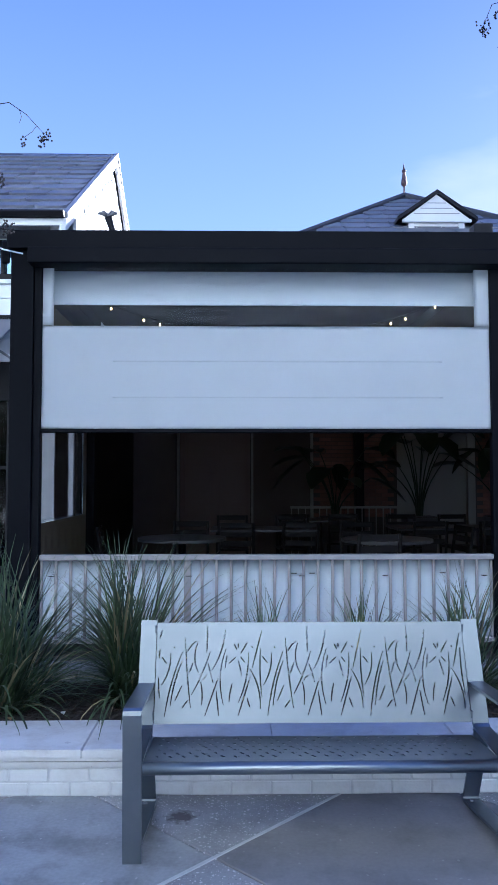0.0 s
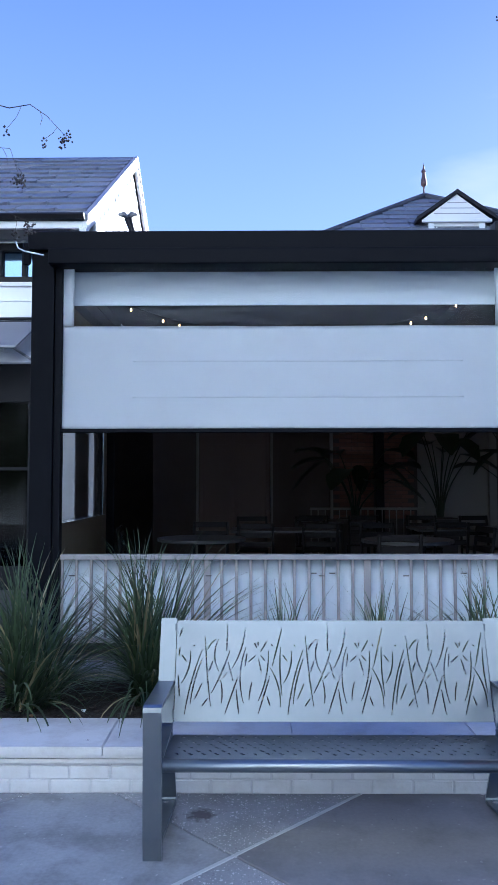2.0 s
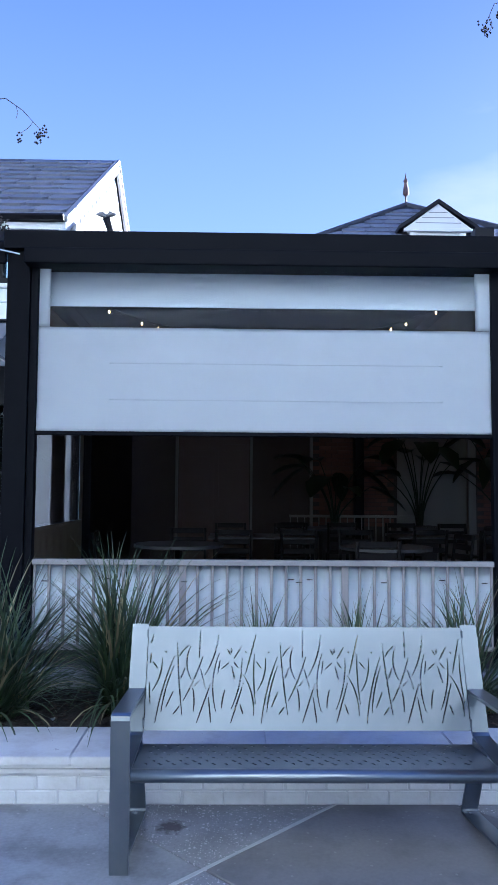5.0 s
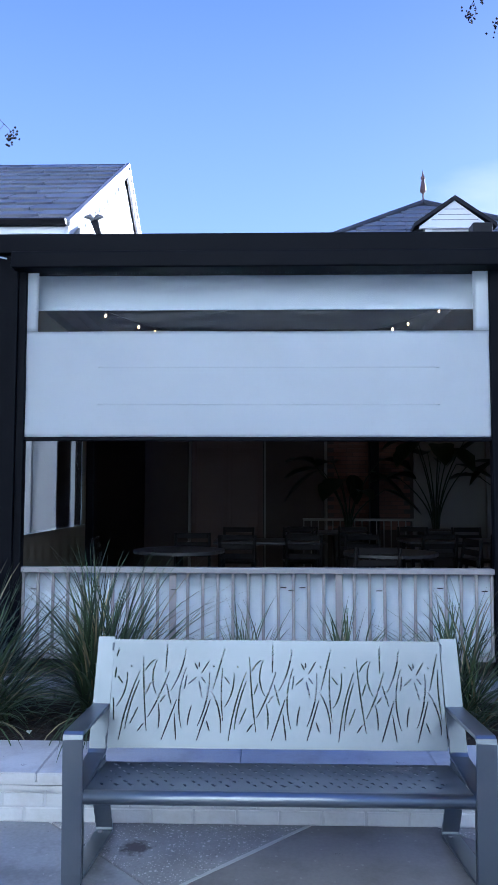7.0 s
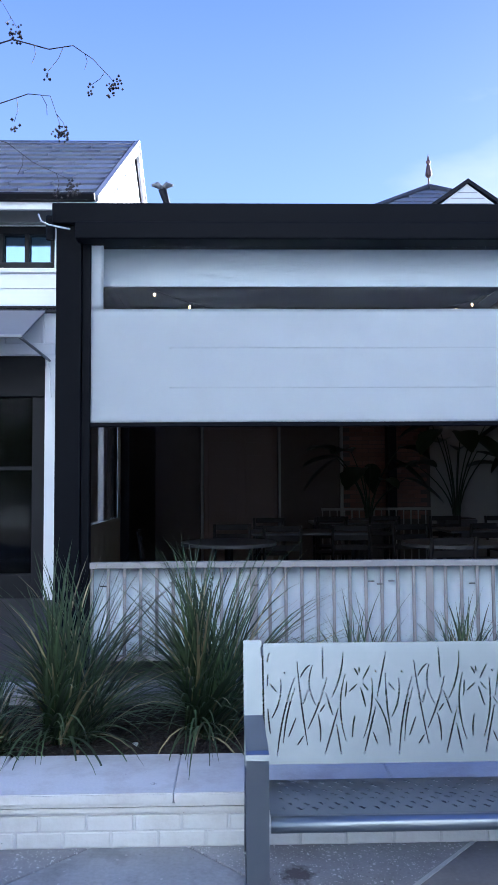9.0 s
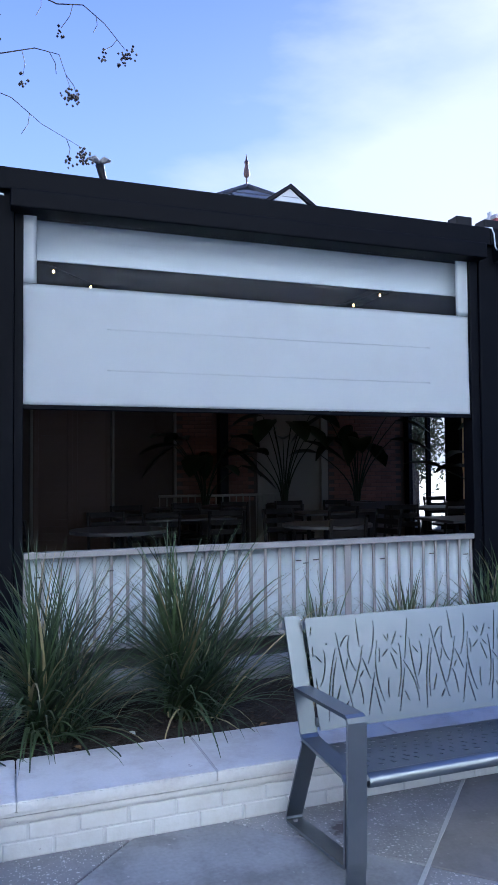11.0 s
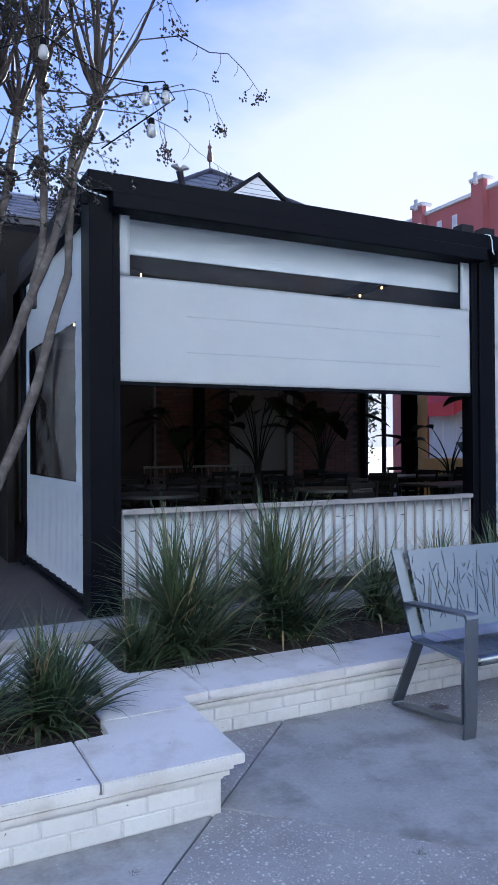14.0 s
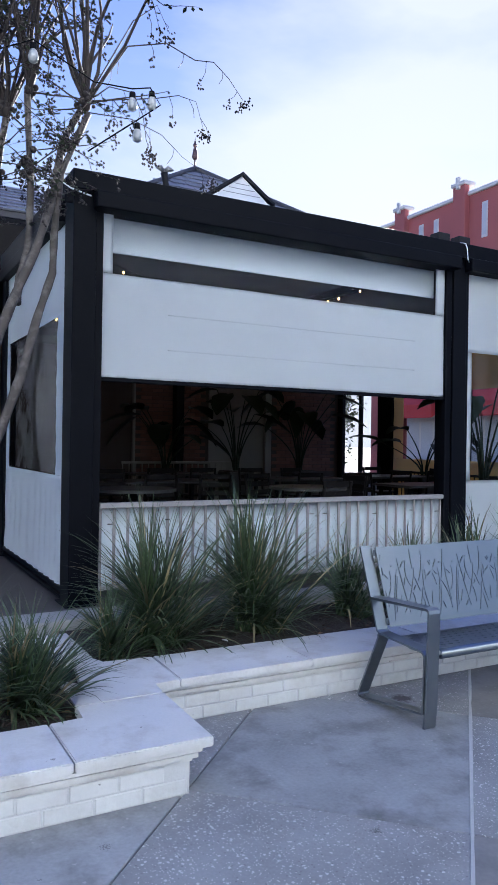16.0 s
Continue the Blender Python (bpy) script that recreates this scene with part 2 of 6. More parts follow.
# a rust-brown stain on the aggregate beside the bench
_n, _l = M_AGG.node_tree.nodes, M_AGG.node_tree.links
_b = _n["Principled BSDF"]
_src = _b.inputs["Base Color"].links[0].from_socket
_g = _n.new("ShaderNodeNewGeometry")
_d = _n.new("ShaderNodeVectorMath"); _d.operation = "DISTANCE"
_d.inputs[1].default_value = (-0.262, 3.555, 0.0)
_l.new(_g.outputs["Position"], _d.inputs[0])
_t = _n.new("ShaderNodeTexNoise"); _t.inputs["Scale"].default_value = 30
_l.new(_g.outputs["Position"], _t.inputs["Vector"])
_a = _n.new("ShaderNodeMath"); _a.operation = "MULTIPLY_ADD"
_a.inputs[1].default_value = 0.09
_l.new(_t.outputs["Fac"], _a.inputs[0]); _l.new(_d.outputs["Value"], _a.inputs[2])
_r = _n.new("ShaderNodeMapRange")
_r.inputs["From Min"].default_value, _r.inputs["From Max"].default_value, _r.inputs["To Max"].default_value = 0.125, 0.085, 0.85
_l.new(_a.outputs[0], _r.inputs["Value"])
_x = _n.new("ShaderNodeMix"); _x.data_type = "RGBA"
_x.inputs["B"].default_value = (0.055, 0.04, 0.036, 1)
_l.new(_r.outputs["Result"], _x.inputs["Factor"]); _l.new(_src, _x.inputs["A"])
_l.new(_x.outputs["Result"], _b.inputs["Base Color"])
M_KERB = mat("grey concrete kerb", (0.30, 0.295, 0.285), 0.85, 0.0, 0.12, 3, 60, 0.3, dirt=(0.16, 0.15, 0.14), dirt_amount=0.4)
M_FLOOR = mat("dark patio floor", (0.04, 0.033, 0.031), 0.6, 0.0, 0.2, 3, 40, 0.15)
M_SOIL = mat("dark bark mulch", (0.030, 0.021, 0.016), 0.95, 0.0, 0.5, 14, 60, 1.0, bump_dist=0.03)
M_JOINT = mat("dark joint", (0.05, 0.045, 0.04), 0.95, 0.0, 0.2)
M_SEAL = mat("pale joint sealant", (0.42, 0.41, 0.39), 0.8, 0.0, 0.15, 12, 90, 0.4)
M_ASPH = mat("asphalt", (0.055, 0.055, 0.055), 0.9, 0.0, 0.2, 1.5, 120, 0.5)
M_WPAINT = mat("white painted boards", (0.72, 0.72, 0.715), 0.55, 0.0, 0.04, 2, 120, 0.08, dirt=(0.6, 0.59, 0.56), dirt_amount=0.25)
M_SLATE = mat("grey slate shingle", (0.15, 0.152, 0.168), 0.45, 0.0, 0.22, 3, 70, 0.4, rnd=0.22)
M_SLATEBASE = mat("dark roof felt", (0.06, 0.06, 0.068), 0.8, 0.0, 0.2, 3, 70, 0.4)
M_DARKTRIM = mat("dark bronze trim", (0.013, 0.0125, 0.014), 0.5, 0.0, 0.1, spec=0.15)
M_REDBRICK = mat("red brick facade", (0.38, 0.11, 0.10), 0.85, 0.0, 0.14, 0.7, 26, 0.3)
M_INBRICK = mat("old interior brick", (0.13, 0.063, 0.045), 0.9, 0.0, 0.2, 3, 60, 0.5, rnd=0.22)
M_BEIGE = mat("tan fabric", (0.50, 0.35, 0.15), 0.7, 0.0, 0.06, 2, 300, 0.1)
# light comes through the tan fabric
_n, _l = M_BEIGE.node_tree.nodes, M_BEIGE.node_tree.links
_tr = _n.new("ShaderNodeBsdfTranslucent")
_tr.inputs["Color"].default_value = (0.80, 0.56, 0.22, 1)
_mx = _n.new("ShaderNodeMixShader")
_mx.inputs["Fac"].default_value = 0.6
_l.new(_n["Principled BSDF"].outputs["BSDF"], _mx.inputs[1])
_l.new(_tr.outputs["BSDF"], _mx.inputs[2])
_l.new(_mx.outputs["Shader"], _n["Material Output"].inputs["Surface"])
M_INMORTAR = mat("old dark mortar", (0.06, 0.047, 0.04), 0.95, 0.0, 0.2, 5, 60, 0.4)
# near black: the shade of the rooms is put into the dark wood's colour
M_SHADEDWOOD = mat("shade-darkened wood", (0.008, 0.0065, 0.006), 0.55, 0.0, 0.25, 3, 40, 0.15, stretch=(1, 6, 6), spec=0.12)
M_TABLE = mat("table top", (0.032, 0.030, 0.029), 0.45, 0.0, 0.1)
M_GRASSL = mat("green grass blade", (0.043, 0.068, 0.026), 0.55, 0.0, 0.35, 9, 30, 0.0)
M_GRASSD = mat("dry grass blade", (0.23, 0.19, 0.10), 0.7, 0.0, 0.3, 9, 30, 0.0)
# leaf green taken down to a silhouette, room shade put into the colour
M_SHADEDLEAF = mat("shade-darkened tropical leaf", (0.013, 0.024, 0.012), 0.5, 0.0, 0.25, 6, 40, 0.05, spec=0.12)
M_BARK = mat("smooth grey brown bark", (0.058, 0.047, 0.040), 0.8, 0.0, 0.35, 8, 50, 0.6, dirt=(0.22, 0.20, 0.175), dirt_amount=0.6, dirt_scale=14, stretch=(1, 1, 0.3))
M_TWIG = mat("dark twig", (0.038, 0.029, 0.026), 0.85, 0.0, 0.2)
M_SEED = mat("dark seed pod", (0.030, 0.024, 0.022), 0.8, 0.0, 0.3)
M_TLEAF = mat("small tree leaf", (0.05, 0.065, 0.03), 0.6, 0.0, 0.4)
M_AWNING = mat("grey awning canvas", (0.20, 0.195, 0.20), 0.8, 0.0, 0.08, 2, 300, 0.1)
M_GREY = mat("grey metal", (0.25, 0.25, 0.255), 0.45, 0.5, 0.1)
M_WHITEP = mat("white plastic", (0.75, 0.75, 0.75), 0.4, 0.0, 0.03)
M_POT = mat("dark planter pot", (0.03, 0.028, 0.027), 0.6, 0.0, 0.2)
M_BULB = glow("lit filament bulb", (1.0, 0.55, 0.18), 5.0)
flecks(M_CAP, ((7.0, 0.05, 0.6, (0.12, 0.11, 0.10), 0.7), (22.0, 0.06, 0.75, (0.16, 0.15, 0.13), 0.6)))
flecks(M_WBRICK, ((16.0, 0.07, 0.72, (0.10, 0.09, 0.08), 0.8),))
# each blade has its own green
for _m in (M_GRASSL, M_GRASSD):
    _n, _l = _m.node_tree.nodes, _m.node_tree.links
    _b = _n["Principled BSDF"]
    _src = _b.inputs["Base Color"].links[0].from_socket
    _g = _n.new("ShaderNodeNewGeometry")
    _mr = _n.new("ShaderNodeMapRange")
    _mr.inputs["To Min"].default_value, _mr.inputs["To Max"].default_value = 0.45, 1.75
    _l.new(_g.outputs["Random Per Island"], _mr.inputs["Value"])
    _v = _n.new("ShaderNodeVectorMath"); _v.operation = "SCALE"
    _l.new(_src, _v.inputs[0]); _l.new(_mr.outputs["Result"], _v.inputs["Scale"])
    _l.new(_v.outputs[0], _b.inputs["Base Color"])

# ---- building helpers ----
def part(name, bm, material, parent=None, label="", smooth=False):
    me = bpy.data.meshes.new(name)
    bmesh.ops.recalc_face_normals(bm, faces=bm.faces[:])
    bm.to_mesh(me)
    bm.free()
    if smooth:
        for p in me.polygons:
            p.use_smooth = True
    for m in (material if isinstance(material, (list, tuple)) else [material]):
        me.materials.append(m)
    ob = new(name, me)
    ob.parent = parent
    if label:
        ob["label"] = label
    return ob


def thing(name, label, category, at=(0, 0, 0), group="", kind=""):
    ob = new(name)
    ob.location = at
    ob.empty_display_size = 0.1
    return tagged(ob, label, category, group, kind)


def put(bm, x0, x1, y0, y1, z0, z1, bevel=0.0, segs=1, m=None):
    """A box in bm, with bevelled edges."""
    vs = [bm.verts.new((x, y, z)) for z in (z0, z1) for y in (y0, y1) for x in (x0, x1)]
    fs = [bm.faces.new([vs[i] for i in f]) for f in ((0, 2, 3, 1), (4, 5, 7, 6), (0, 1, 5, 4), (1, 3, 7, 5), (3, 2, 6, 7), (2, 0, 4, 6))]
    if bevel:
        es = list({e for f in fs for e in f.edges})
        r = bmesh.ops.bevel(bm, geom=es, offset=bevel, segments=segs, affect="EDGES", profile=0.5)
        vs = list({v for v in r["verts"]} | {v for v in vs if v.is_valid})
    if m is not None:
        bmesh.ops.transform(bm, matrix=m, verts=[v for v in vs if v.is_valid])
    return vs


def box(x0, x1, y0, y1, z0, z1, bevel=0.0, segs=1):
    bm = bmesh.new()
    put(bm, x0, x1, y0, y1, z0, z1, bevel, segs)
    return bm


def prism(points, axis, a, b):
    """A polygon swept along an axis: points are the two other coordinates in order."""
    bm = bmesh.new()
    def at(p, v):
        return {"x": (v, p[0], p[1]), "y": (p[0], v, p[1]), "z": (p[0], p[1], v)}[axis]
    lo, hi = [bm.verts.new(at(p, a)) for p in points], [bm.verts.new(at(p, b)) for p in points]
    bm.faces.new(lo); bm.faces.new(hi[::-1])
    n = len(points)
    for i in range(n):
        bm.faces.new((lo[i], lo[(i + 1) % n], hi[(i + 1) % n], hi[i]))
    return bm


def tube(bm, pts, radii, sides=8, cap=True):
    """A round, tapering tube through pts."""
    rings, up = [], Vector((0.13, 0.31, 0.94)).normalized()
    for i, p in enumerate(pts):
        p = Vector(p)
        d = (Vector(pts[min(i + 1, len(pts) - 1)]) - Vector(pts[max(i - 1, 0)])).normalized()
        s = d.cross(up)
        s = s.normalized() if s.length > 1e-4 else Vector((1, 0, 0))
        t = d.cross(s)
        r = radii[i] if isinstance(radii, (list, tuple)) else radii
        rings.append([bm.verts.new(p + r * (math.cos(a) * s + math.sin(a) * t)) for a in [2 * math.pi * k / sides for k in range(sides)]])
    for a, b in zip(rings, rings[1:]):
        for k in range(sides):
            bm.faces.new((a[k], a[(k + 1) % sides], b[(k + 1) % sides], b[k]))
    if cap:
        bm.faces.new(rings[0][::-1]); bm.faces.new(rings[-1])


def sweep(bm, path, w, t, axis_x):
    """A flat bar bent along path (y, z) points: w wide along x from axis_x, t thick."""
    n = len(path)
    inner, outer = [], []
    for i, (y, z) in enumerate(path):
        a = Vector(path[max(i - 1, 0)]); b = Vector(path[min(i + 1, n - 1)]); c = Vector((y, z))
        d1 = (c - a).normalized() if i else (b - c).normalized()
        d2 = (b - c).normalized() if i < n - 1 else d1
        nn = (Vector((-d1.y, d1.x)) + Vector((-d2.y, d2.x))).normalized()
        k = t / 2 / max(0.4, nn.dot(Vector((-d1.y, d1.x))))
        inner.append(c + nn * k); outer.append(c - nn * k)
    vs = [[bm.verts.new((x, p.x, p.y)) for p in line] for line in (inner, outer) for x in (axis_x, axis_x + w)]
    i0, i1, o0, o1 = vs
    for i in range(n - 1):
        for a, b in ((i0, i1), (i1, o1), (o1, o0), (o0, i0)):
            bm.faces.new((a[i], b[i], b[i + 1], a[i + 1]))
    bm.faces.new((i0[0], i1[0], o1[0], o0[0])); bm.faces.new((i0[-1], o0[-1], o1[-1], i1[-1]))


def uv_ball(bm, c, r, sx=1, sy=1, sz=1, u=8, v=6):
    r0 = bmesh.ops.create_uvsphere(bm, u_segments=u, v_segments=v, radius=r)
    bmesh.ops.transform(bm, matrix=Matrix.Translation(c) @ Matrix.Diagonal((sx, sy, sz, 1)), verts=r0["verts"])


# ---- ground ----
tagged(part("ground", box(-400, 400, -400, 400, -0.3, -0.05), M_ASPH), "dark grey asphalt ground reaching the horizon", "ground", kind="structure")
# bedding under the paving, seen as dark joints
pavement = tagged(part("pavement", box(-9, 9, -5.6, 5.2, -0.05, -0.012), M_JOINT), "square concrete paving laid diagonally", "pavement", kind="structure")

# unseen paving behind the viewer, added pale to bounce sunlight forward
tagged(part("plaza", box(-34, 13, -10.0, -5.62, -0.05, -0.004), M_CONC), "unseen pale concrete plaza added to bounce sunlight", "pavement", kind="structure")
# near-black wall, the patio room's shade is in its colour
tagged(part("wall_west", box(-1.87, -1.80, 8.50, 12.84, 0.262, 3.42), M_SHADEDWOOD), "wall inside the patio room with shade put into its colour", "wall", kind="structure")
# patio floor with its kerb
tagged(part("floor", box(-6.0, 6.2, 5.42, 13.3, -0.05, 0.262), M_FLOOR), "dark brown patio floor", "floor", kind="structure")
for xa, xb in ((-6.0, -3.4), (-3.392, -1.1), (-1.092, 1.6), (1.608, 4.2), (4.208, 6.5)):
    tagged(part("kerb", box(xa, xb, 5.16, 5.46, -0.05, 0.272, 0.012, 2), M_KERB), "grey concrete kerb edging the patio floor", "kerb", kind="structure")

# ---- pergola ----
pergola = thing("pergola", "black powder-coated metal pergola over a dining patio", "pergola", kind="structure")
Y0 = 5.57
def post(x0, x1, y0, y1, z0=0.262, z1=3.37):
    part("post", box(x0, x1, y0, y1, z0, z1, 0.006, 2), M_BLACK, pergola)
    part("base_plate", box(x0 - 0.03, x1 + 0.03, y0 - 0.03, y1 + 0.03, 0.262, 0.274, 0.003), M_BLACK, pergola)
post(-1.73, -1.555, Y0, 5.82)
post(2.05, 2.22, Y0, 5.82)
post(5.84, 6.02, Y0, 5.82)
for px in (5.84,):
    for py in (9.2, 11.1):
        post(px, px + 0.16, py, py + 0.2)
post(-1.73, -1.6, 8.3, 8.48)
post(2.05, 2.2, 12.55, 12.75)
# side channels that guide the front screens
for xa, xb in ((-1.553, -1.495), (1.972, 2.048), (2.222, 2.27), (5.78, 5.838)):
    part("screen_channel", box(xa, xb, Y0 + 0.02, Y0 + 0.09, 0.262, 3.26, 0.004), M_BLACK, pergola)
# front beam in two lengths with a splice, upper fascia set back above the screen housings
part("beam", box(-1.75, 2.13, Y0 - 0.05, Y0 + 0.25, 3.36, 3.505, 0.008, 2), M_BLACK, pergola)
part("beam", box(2.133, 6.05, Y0 - 0.05, Y0 + 0.25, 3.36, 3.505, 0.008, 2), M_BLACK, pergola)
part("beam", box(-1.75, -1.58, Y0 + 0.252, 8.5, 3.33, 3.505, 0.008, 2), M_BLACK, pergola)
part("beam", box(5.86, 6.05, Y0 + 0.252, 12.84, 3.33, 3.505, 0.008, 2), M_BLACK, pergola)
part("screen_housing", box(-1.58, 2.06, Y0 - 0.10, Y0 + 0.14, 3.235, 3.358, 0.01, 2), M_BLACK, pergola)
part("screen_housing", box(2.19, 5.85, Y0 - 0.10, Y0 + 0.14, 3.235, 3.358, 0.01, 2), M_BLACK, pergola)
part("screen_housing", box(-1.77, -1.58, 5.86, 8.46, 3.20, 3.328, 0.01, 2), M_BLACK, pergola)
# louvred roof
for i in range(28):
    y = 5.86 + i * 0.25
    part("roof_louvre", box(-1.57, 5.85, y, y + 0.262, 3.43, 3.455, 0.004), M_BLACK, pergola)
part("roof_beam", box(2.06, 2.2, 5.83, 12.8, 3.30, 3.427, 0.005), M_BLACK, pergola)
# lamp junction blocks on the beam over the right post
for x in (1.86, 2.13):
    part("junction_box", box(x, x + 0.15, Y0 + 0.02, Y0 + 0.15, 3.506, 3.60, 0.01, 2), M_DARKTRIM, pergola)

# ---- front railing with white sheet behind flat bars ----
railing = thing("railing", "taupe metal railing backed with white sheet", "railing", kind="structure")
RZ0, RZ1 = 0.36, 0.985
part("top_rail", box(-1.49, 1.968, Y0 + 0.015, Y0 + 0.085, RZ1, RZ1 + 0.042, 0.006, 2), M_RAIL, railing)
part("bottom_rail", box(-1.49, 1.968, Y0 + 0.03, Y0 + 0.07, RZ0, RZ0 + 0.035, 0.004), M_RAIL, railing)
bar = None
N_BAR = 32
for i in range(N_BAR):
    x = -1.478 + (1.955 + 1.478) * i / (N_BAR - 1)
    wide = 0.026 if i in (10, 21) else 0.011
    bm = box(-wide, wide, Y0 + 0.046, Y0 + 0.058, RZ0 + 0.036, RZ1 - 0.001, 0.002)
    if wide < 0.02 and bar is not None:
        bm.free()
        ob = new("baluster", bar.data)
        ob.parent = railing
    else:
        ob = part("rail_post" if wide > 0.02 else "baluster", bm, M_RAIL, railing)
        bar = ob if wide < 0.02 else bar
    ob.location.x = x
bm = bmesh.new()
PITCH = (1.955 + 1.478) / (N_BAR - 1)
nx = (N_BAR - 1) * 8
rows = []
for k in range(5):
    z = RZ0 + 0.01 + (RZ1 - RZ0 - 0.012) * k / 4
    row = []
    for i in range(nx + 1):
        cell = i // 8
        bulge = abs(math.sin(math.pi * i / 8)) ** 0.7 * (0.012 + 0.006 * math.sin(cell * 2.3 + k * 0.5))
        row.append(bm.verts.new((-1.478 + PITCH * i / 8, Y0 + 0.061 + bulge, z)))
    rows.append(row)
for a, b in zip(rows, rows[1:]):
    for i in range(nx):
        bm.faces.new((a[i], a[i + 1], b[i + 1], b[i]))
bmesh.ops.solidify(bm, geom=bm.faces[:], thickness=0.003)
part("backing_sheet", bm, M_WSHEET, railing, "white sheet tied behind the bars", True)
for i, x in enumerate((-1.40, -0.93, -0.36, 0.44, 0.50, 0.58, 1.14, 1.58, 1.90)):
    part("cable_tie", box(x - 0.022, x + 0.022, Y0 + 0.041, Y0 + 0.046, 0.86 + 0.02 * (i % 2), 0.867 + 0.02 * (i % 2), 0.001), M_DARKTRIM, railing)

# ---- roll-down screens ----
def sheet(bm, u0, u1, z0, z1, place, nu=60, nz=24, wave=0.004, seed=0.0, thick=0.002):
    """A slack fabric panel; place(u, z, off) gives the point."""
    rows = []
    for k in range(nz + 1):
        z = z0 + (z1 - z0) * k / nz
        row = []
        for i in range(nu + 1):
            u = u0 + (u1 - u0) * i / nu
            off = wave * (noise.noise((u * 1.1 + seed, z * 1.6, seed)) + 0.5 * noise.noise((u * 3.1, z * 5.0 + seed, 3.3)))
            row.append(bm.verts.new(place(u, z, off)))
        rows.append(row)
    for a, b in zip(rows, rows[1:]):
        for i in range(nu):
            bm.faces.new((a[i], a[i + 1], b[i + 1], b[i]))
    bmesh.ops.solidify(bm, geom=bm.faces[:], thickness=thick)


def front_at(u, z, off):
    return (u, Y0 + 0.05 + off, z)


SB, ST = 1.955, 3.30          # hem and top of the front screen
CW0, CW1, CZ0 = -1.41, 1.855, 2.785    # clear window in it
screen = thing("roll_screen", "white vinyl roll-down screen half raised, with a clear window", "screen", (0, 0, 0))
bm = bmesh.new(); sheet(bm, -1.515, 1.99, SB + 0.03, CZ0, front_at, 90, 30, 0.010, 1.0); part("fabric_panel", bm, M_VINYL, screen, smooth=True)
bm = bmesh.new(); sheet(bm, -1.515, CW0, CZ0 + 0.001, ST, front_at, 4, 14, 0.003, 2.0); part("fabric_edge", bm, M_VINYL, screen, smooth=True)
bm = bmesh.new(); sheet(bm, CW1, 1.99, CZ0 + 0.001, ST, front_at, 4, 14, 0.003, 2.0); part("fabric_edge", bm, M_VINYL, screen, smooth=True)
bm = bmesh.new(); sheet(bm, CW0 + 0.002, CW1 - 0.002, CZ0 + 0.002, ST, front_at, 120, 24, 0.007, 4.0, 0.0012)
pane = part("clear_window", bm, M_CLEAR, screen, "crinkled clear vinyl", True)
pane.visible_shadow = False
part("hem_bar", box(-1.52, 1.99, Y0 + 0.035, Y0 + 0.068, SB, SB + 0.032, 0.005), M_BLACK, screen, "black hem bar")
for z in (SB + 0.27, SB + 0.55):
    bm = bmesh.new(); sheet(bm, -0.95, 1.6, z, z + 0.007, lambda u, zz, off: (u, Y0 + 0.0494 + off, zz), 60, 2, 0.010, 1.0, 0.001); part("weld_seam", bm, M_VINYL, screen, smooth=True)
tagged(part("valance", box(-1.50, 1.97, Y0 + 0.20, Y0 + 0.215, 2.985, 3.33, 0.003), M_VINYL), "white fabric valance hung behind the screen", "valance", kind="structure")

# screen of the next bay, fully lowered
screen2 = thing("roll_screen", "white vinyl roll-down screen lowered, with a clear window", "screen", (0, 0, 0))
for u0, u1, z0, z1 in ((2.24, 5.81, 0.40, 1.16), (2.24, 5.81, 2.45, ST), (2.24, 2.35, 1.161, 2.449), (5.70, 5.81, 1.161, 2.449)):
    bm = bmesh.new(); sheet(bm, u0, u1, z0, z1, front_at, max(4, int((u1 - u0) * 20)), 20, 0.008, 7.0); part("fabric_panel", bm, M_VINYL, screen2, smooth=True)
bm = bmesh.new(); sheet(bm, 2.352, 5.698, 1.162, 2.448, front_at, 100, 40, 0.006, 9.0, 0.0012)
part("clear_window", bm, M_CLEAR2, screen2, "clear vinyl", True).visible_shadow = False
part("hem_bar", box(2.24, 5.81, Y0 + 0.035, Y0 + 0.068, 0.37, 0.402, 0.005), M_BLACK, screen2)

# side screen, lowered
XS = -1.70
def side_at(u, z, off):
    pleat = 0.007 * math.sin(u * 27 + 2.5 * math.sin(u * 3)) * max(0.0, min(1.0, (1.3 - z) / 0.5)) + 0.004 * math.sin(z * 34) * max(0.0, 1 - abs(u - 6.1) * 9)
    return (XS + off + pleat, u, z)
screen3 = thing("roll_screen", "white vinyl side screen lowered, with a smoky clear window", "screen", (0, 0, 0))
M_SMOKE = glass("smoky clear vinyl", (0.62, 0.62, 0.63), 0.06, 0.25, (2, 2, 5), 0.75, 0.03, 1.5)
for u0, u1, z0, z1, w in ((5.84, 8.40, 0.36, 1.22, 0.012), (5.84, 8.40, 2.50, 3.26, 0.01), (5.84, 6.13, 1.221, 2.499, 0.006), (8.12, 8.40, 1.221, 2.499, 0.006)):
    bm = bmesh.new(); sheet(bm, u0, u1, z0, z1, side_at, max(6, int((u1 - u0) * 50)), 24, w, 12.0); part("fabric_panel", bm, M_VINYL, screen3, smooth=True)
    bm = bmesh.new(); sheet(bm, u0, u1, z0, z1, lambda u, z, off: (side_at(u, z, off)[0] + 0.007, u, z), max(6, int((u1 - u0) * 50)), 24, w, 12.0); part("lining", bm, M_TANLINE, screen3, "tan inner face", True)
bm = bmesh.new(); sheet(bm, 6.132, 8.118, 1.222, 2.498, side_at, 60, 40, 0.012, 15.0, 0.0012)
part("clear_window", bm, M_SMOKE, screen3, "smoky clear vinyl", True).visible_shadow = False
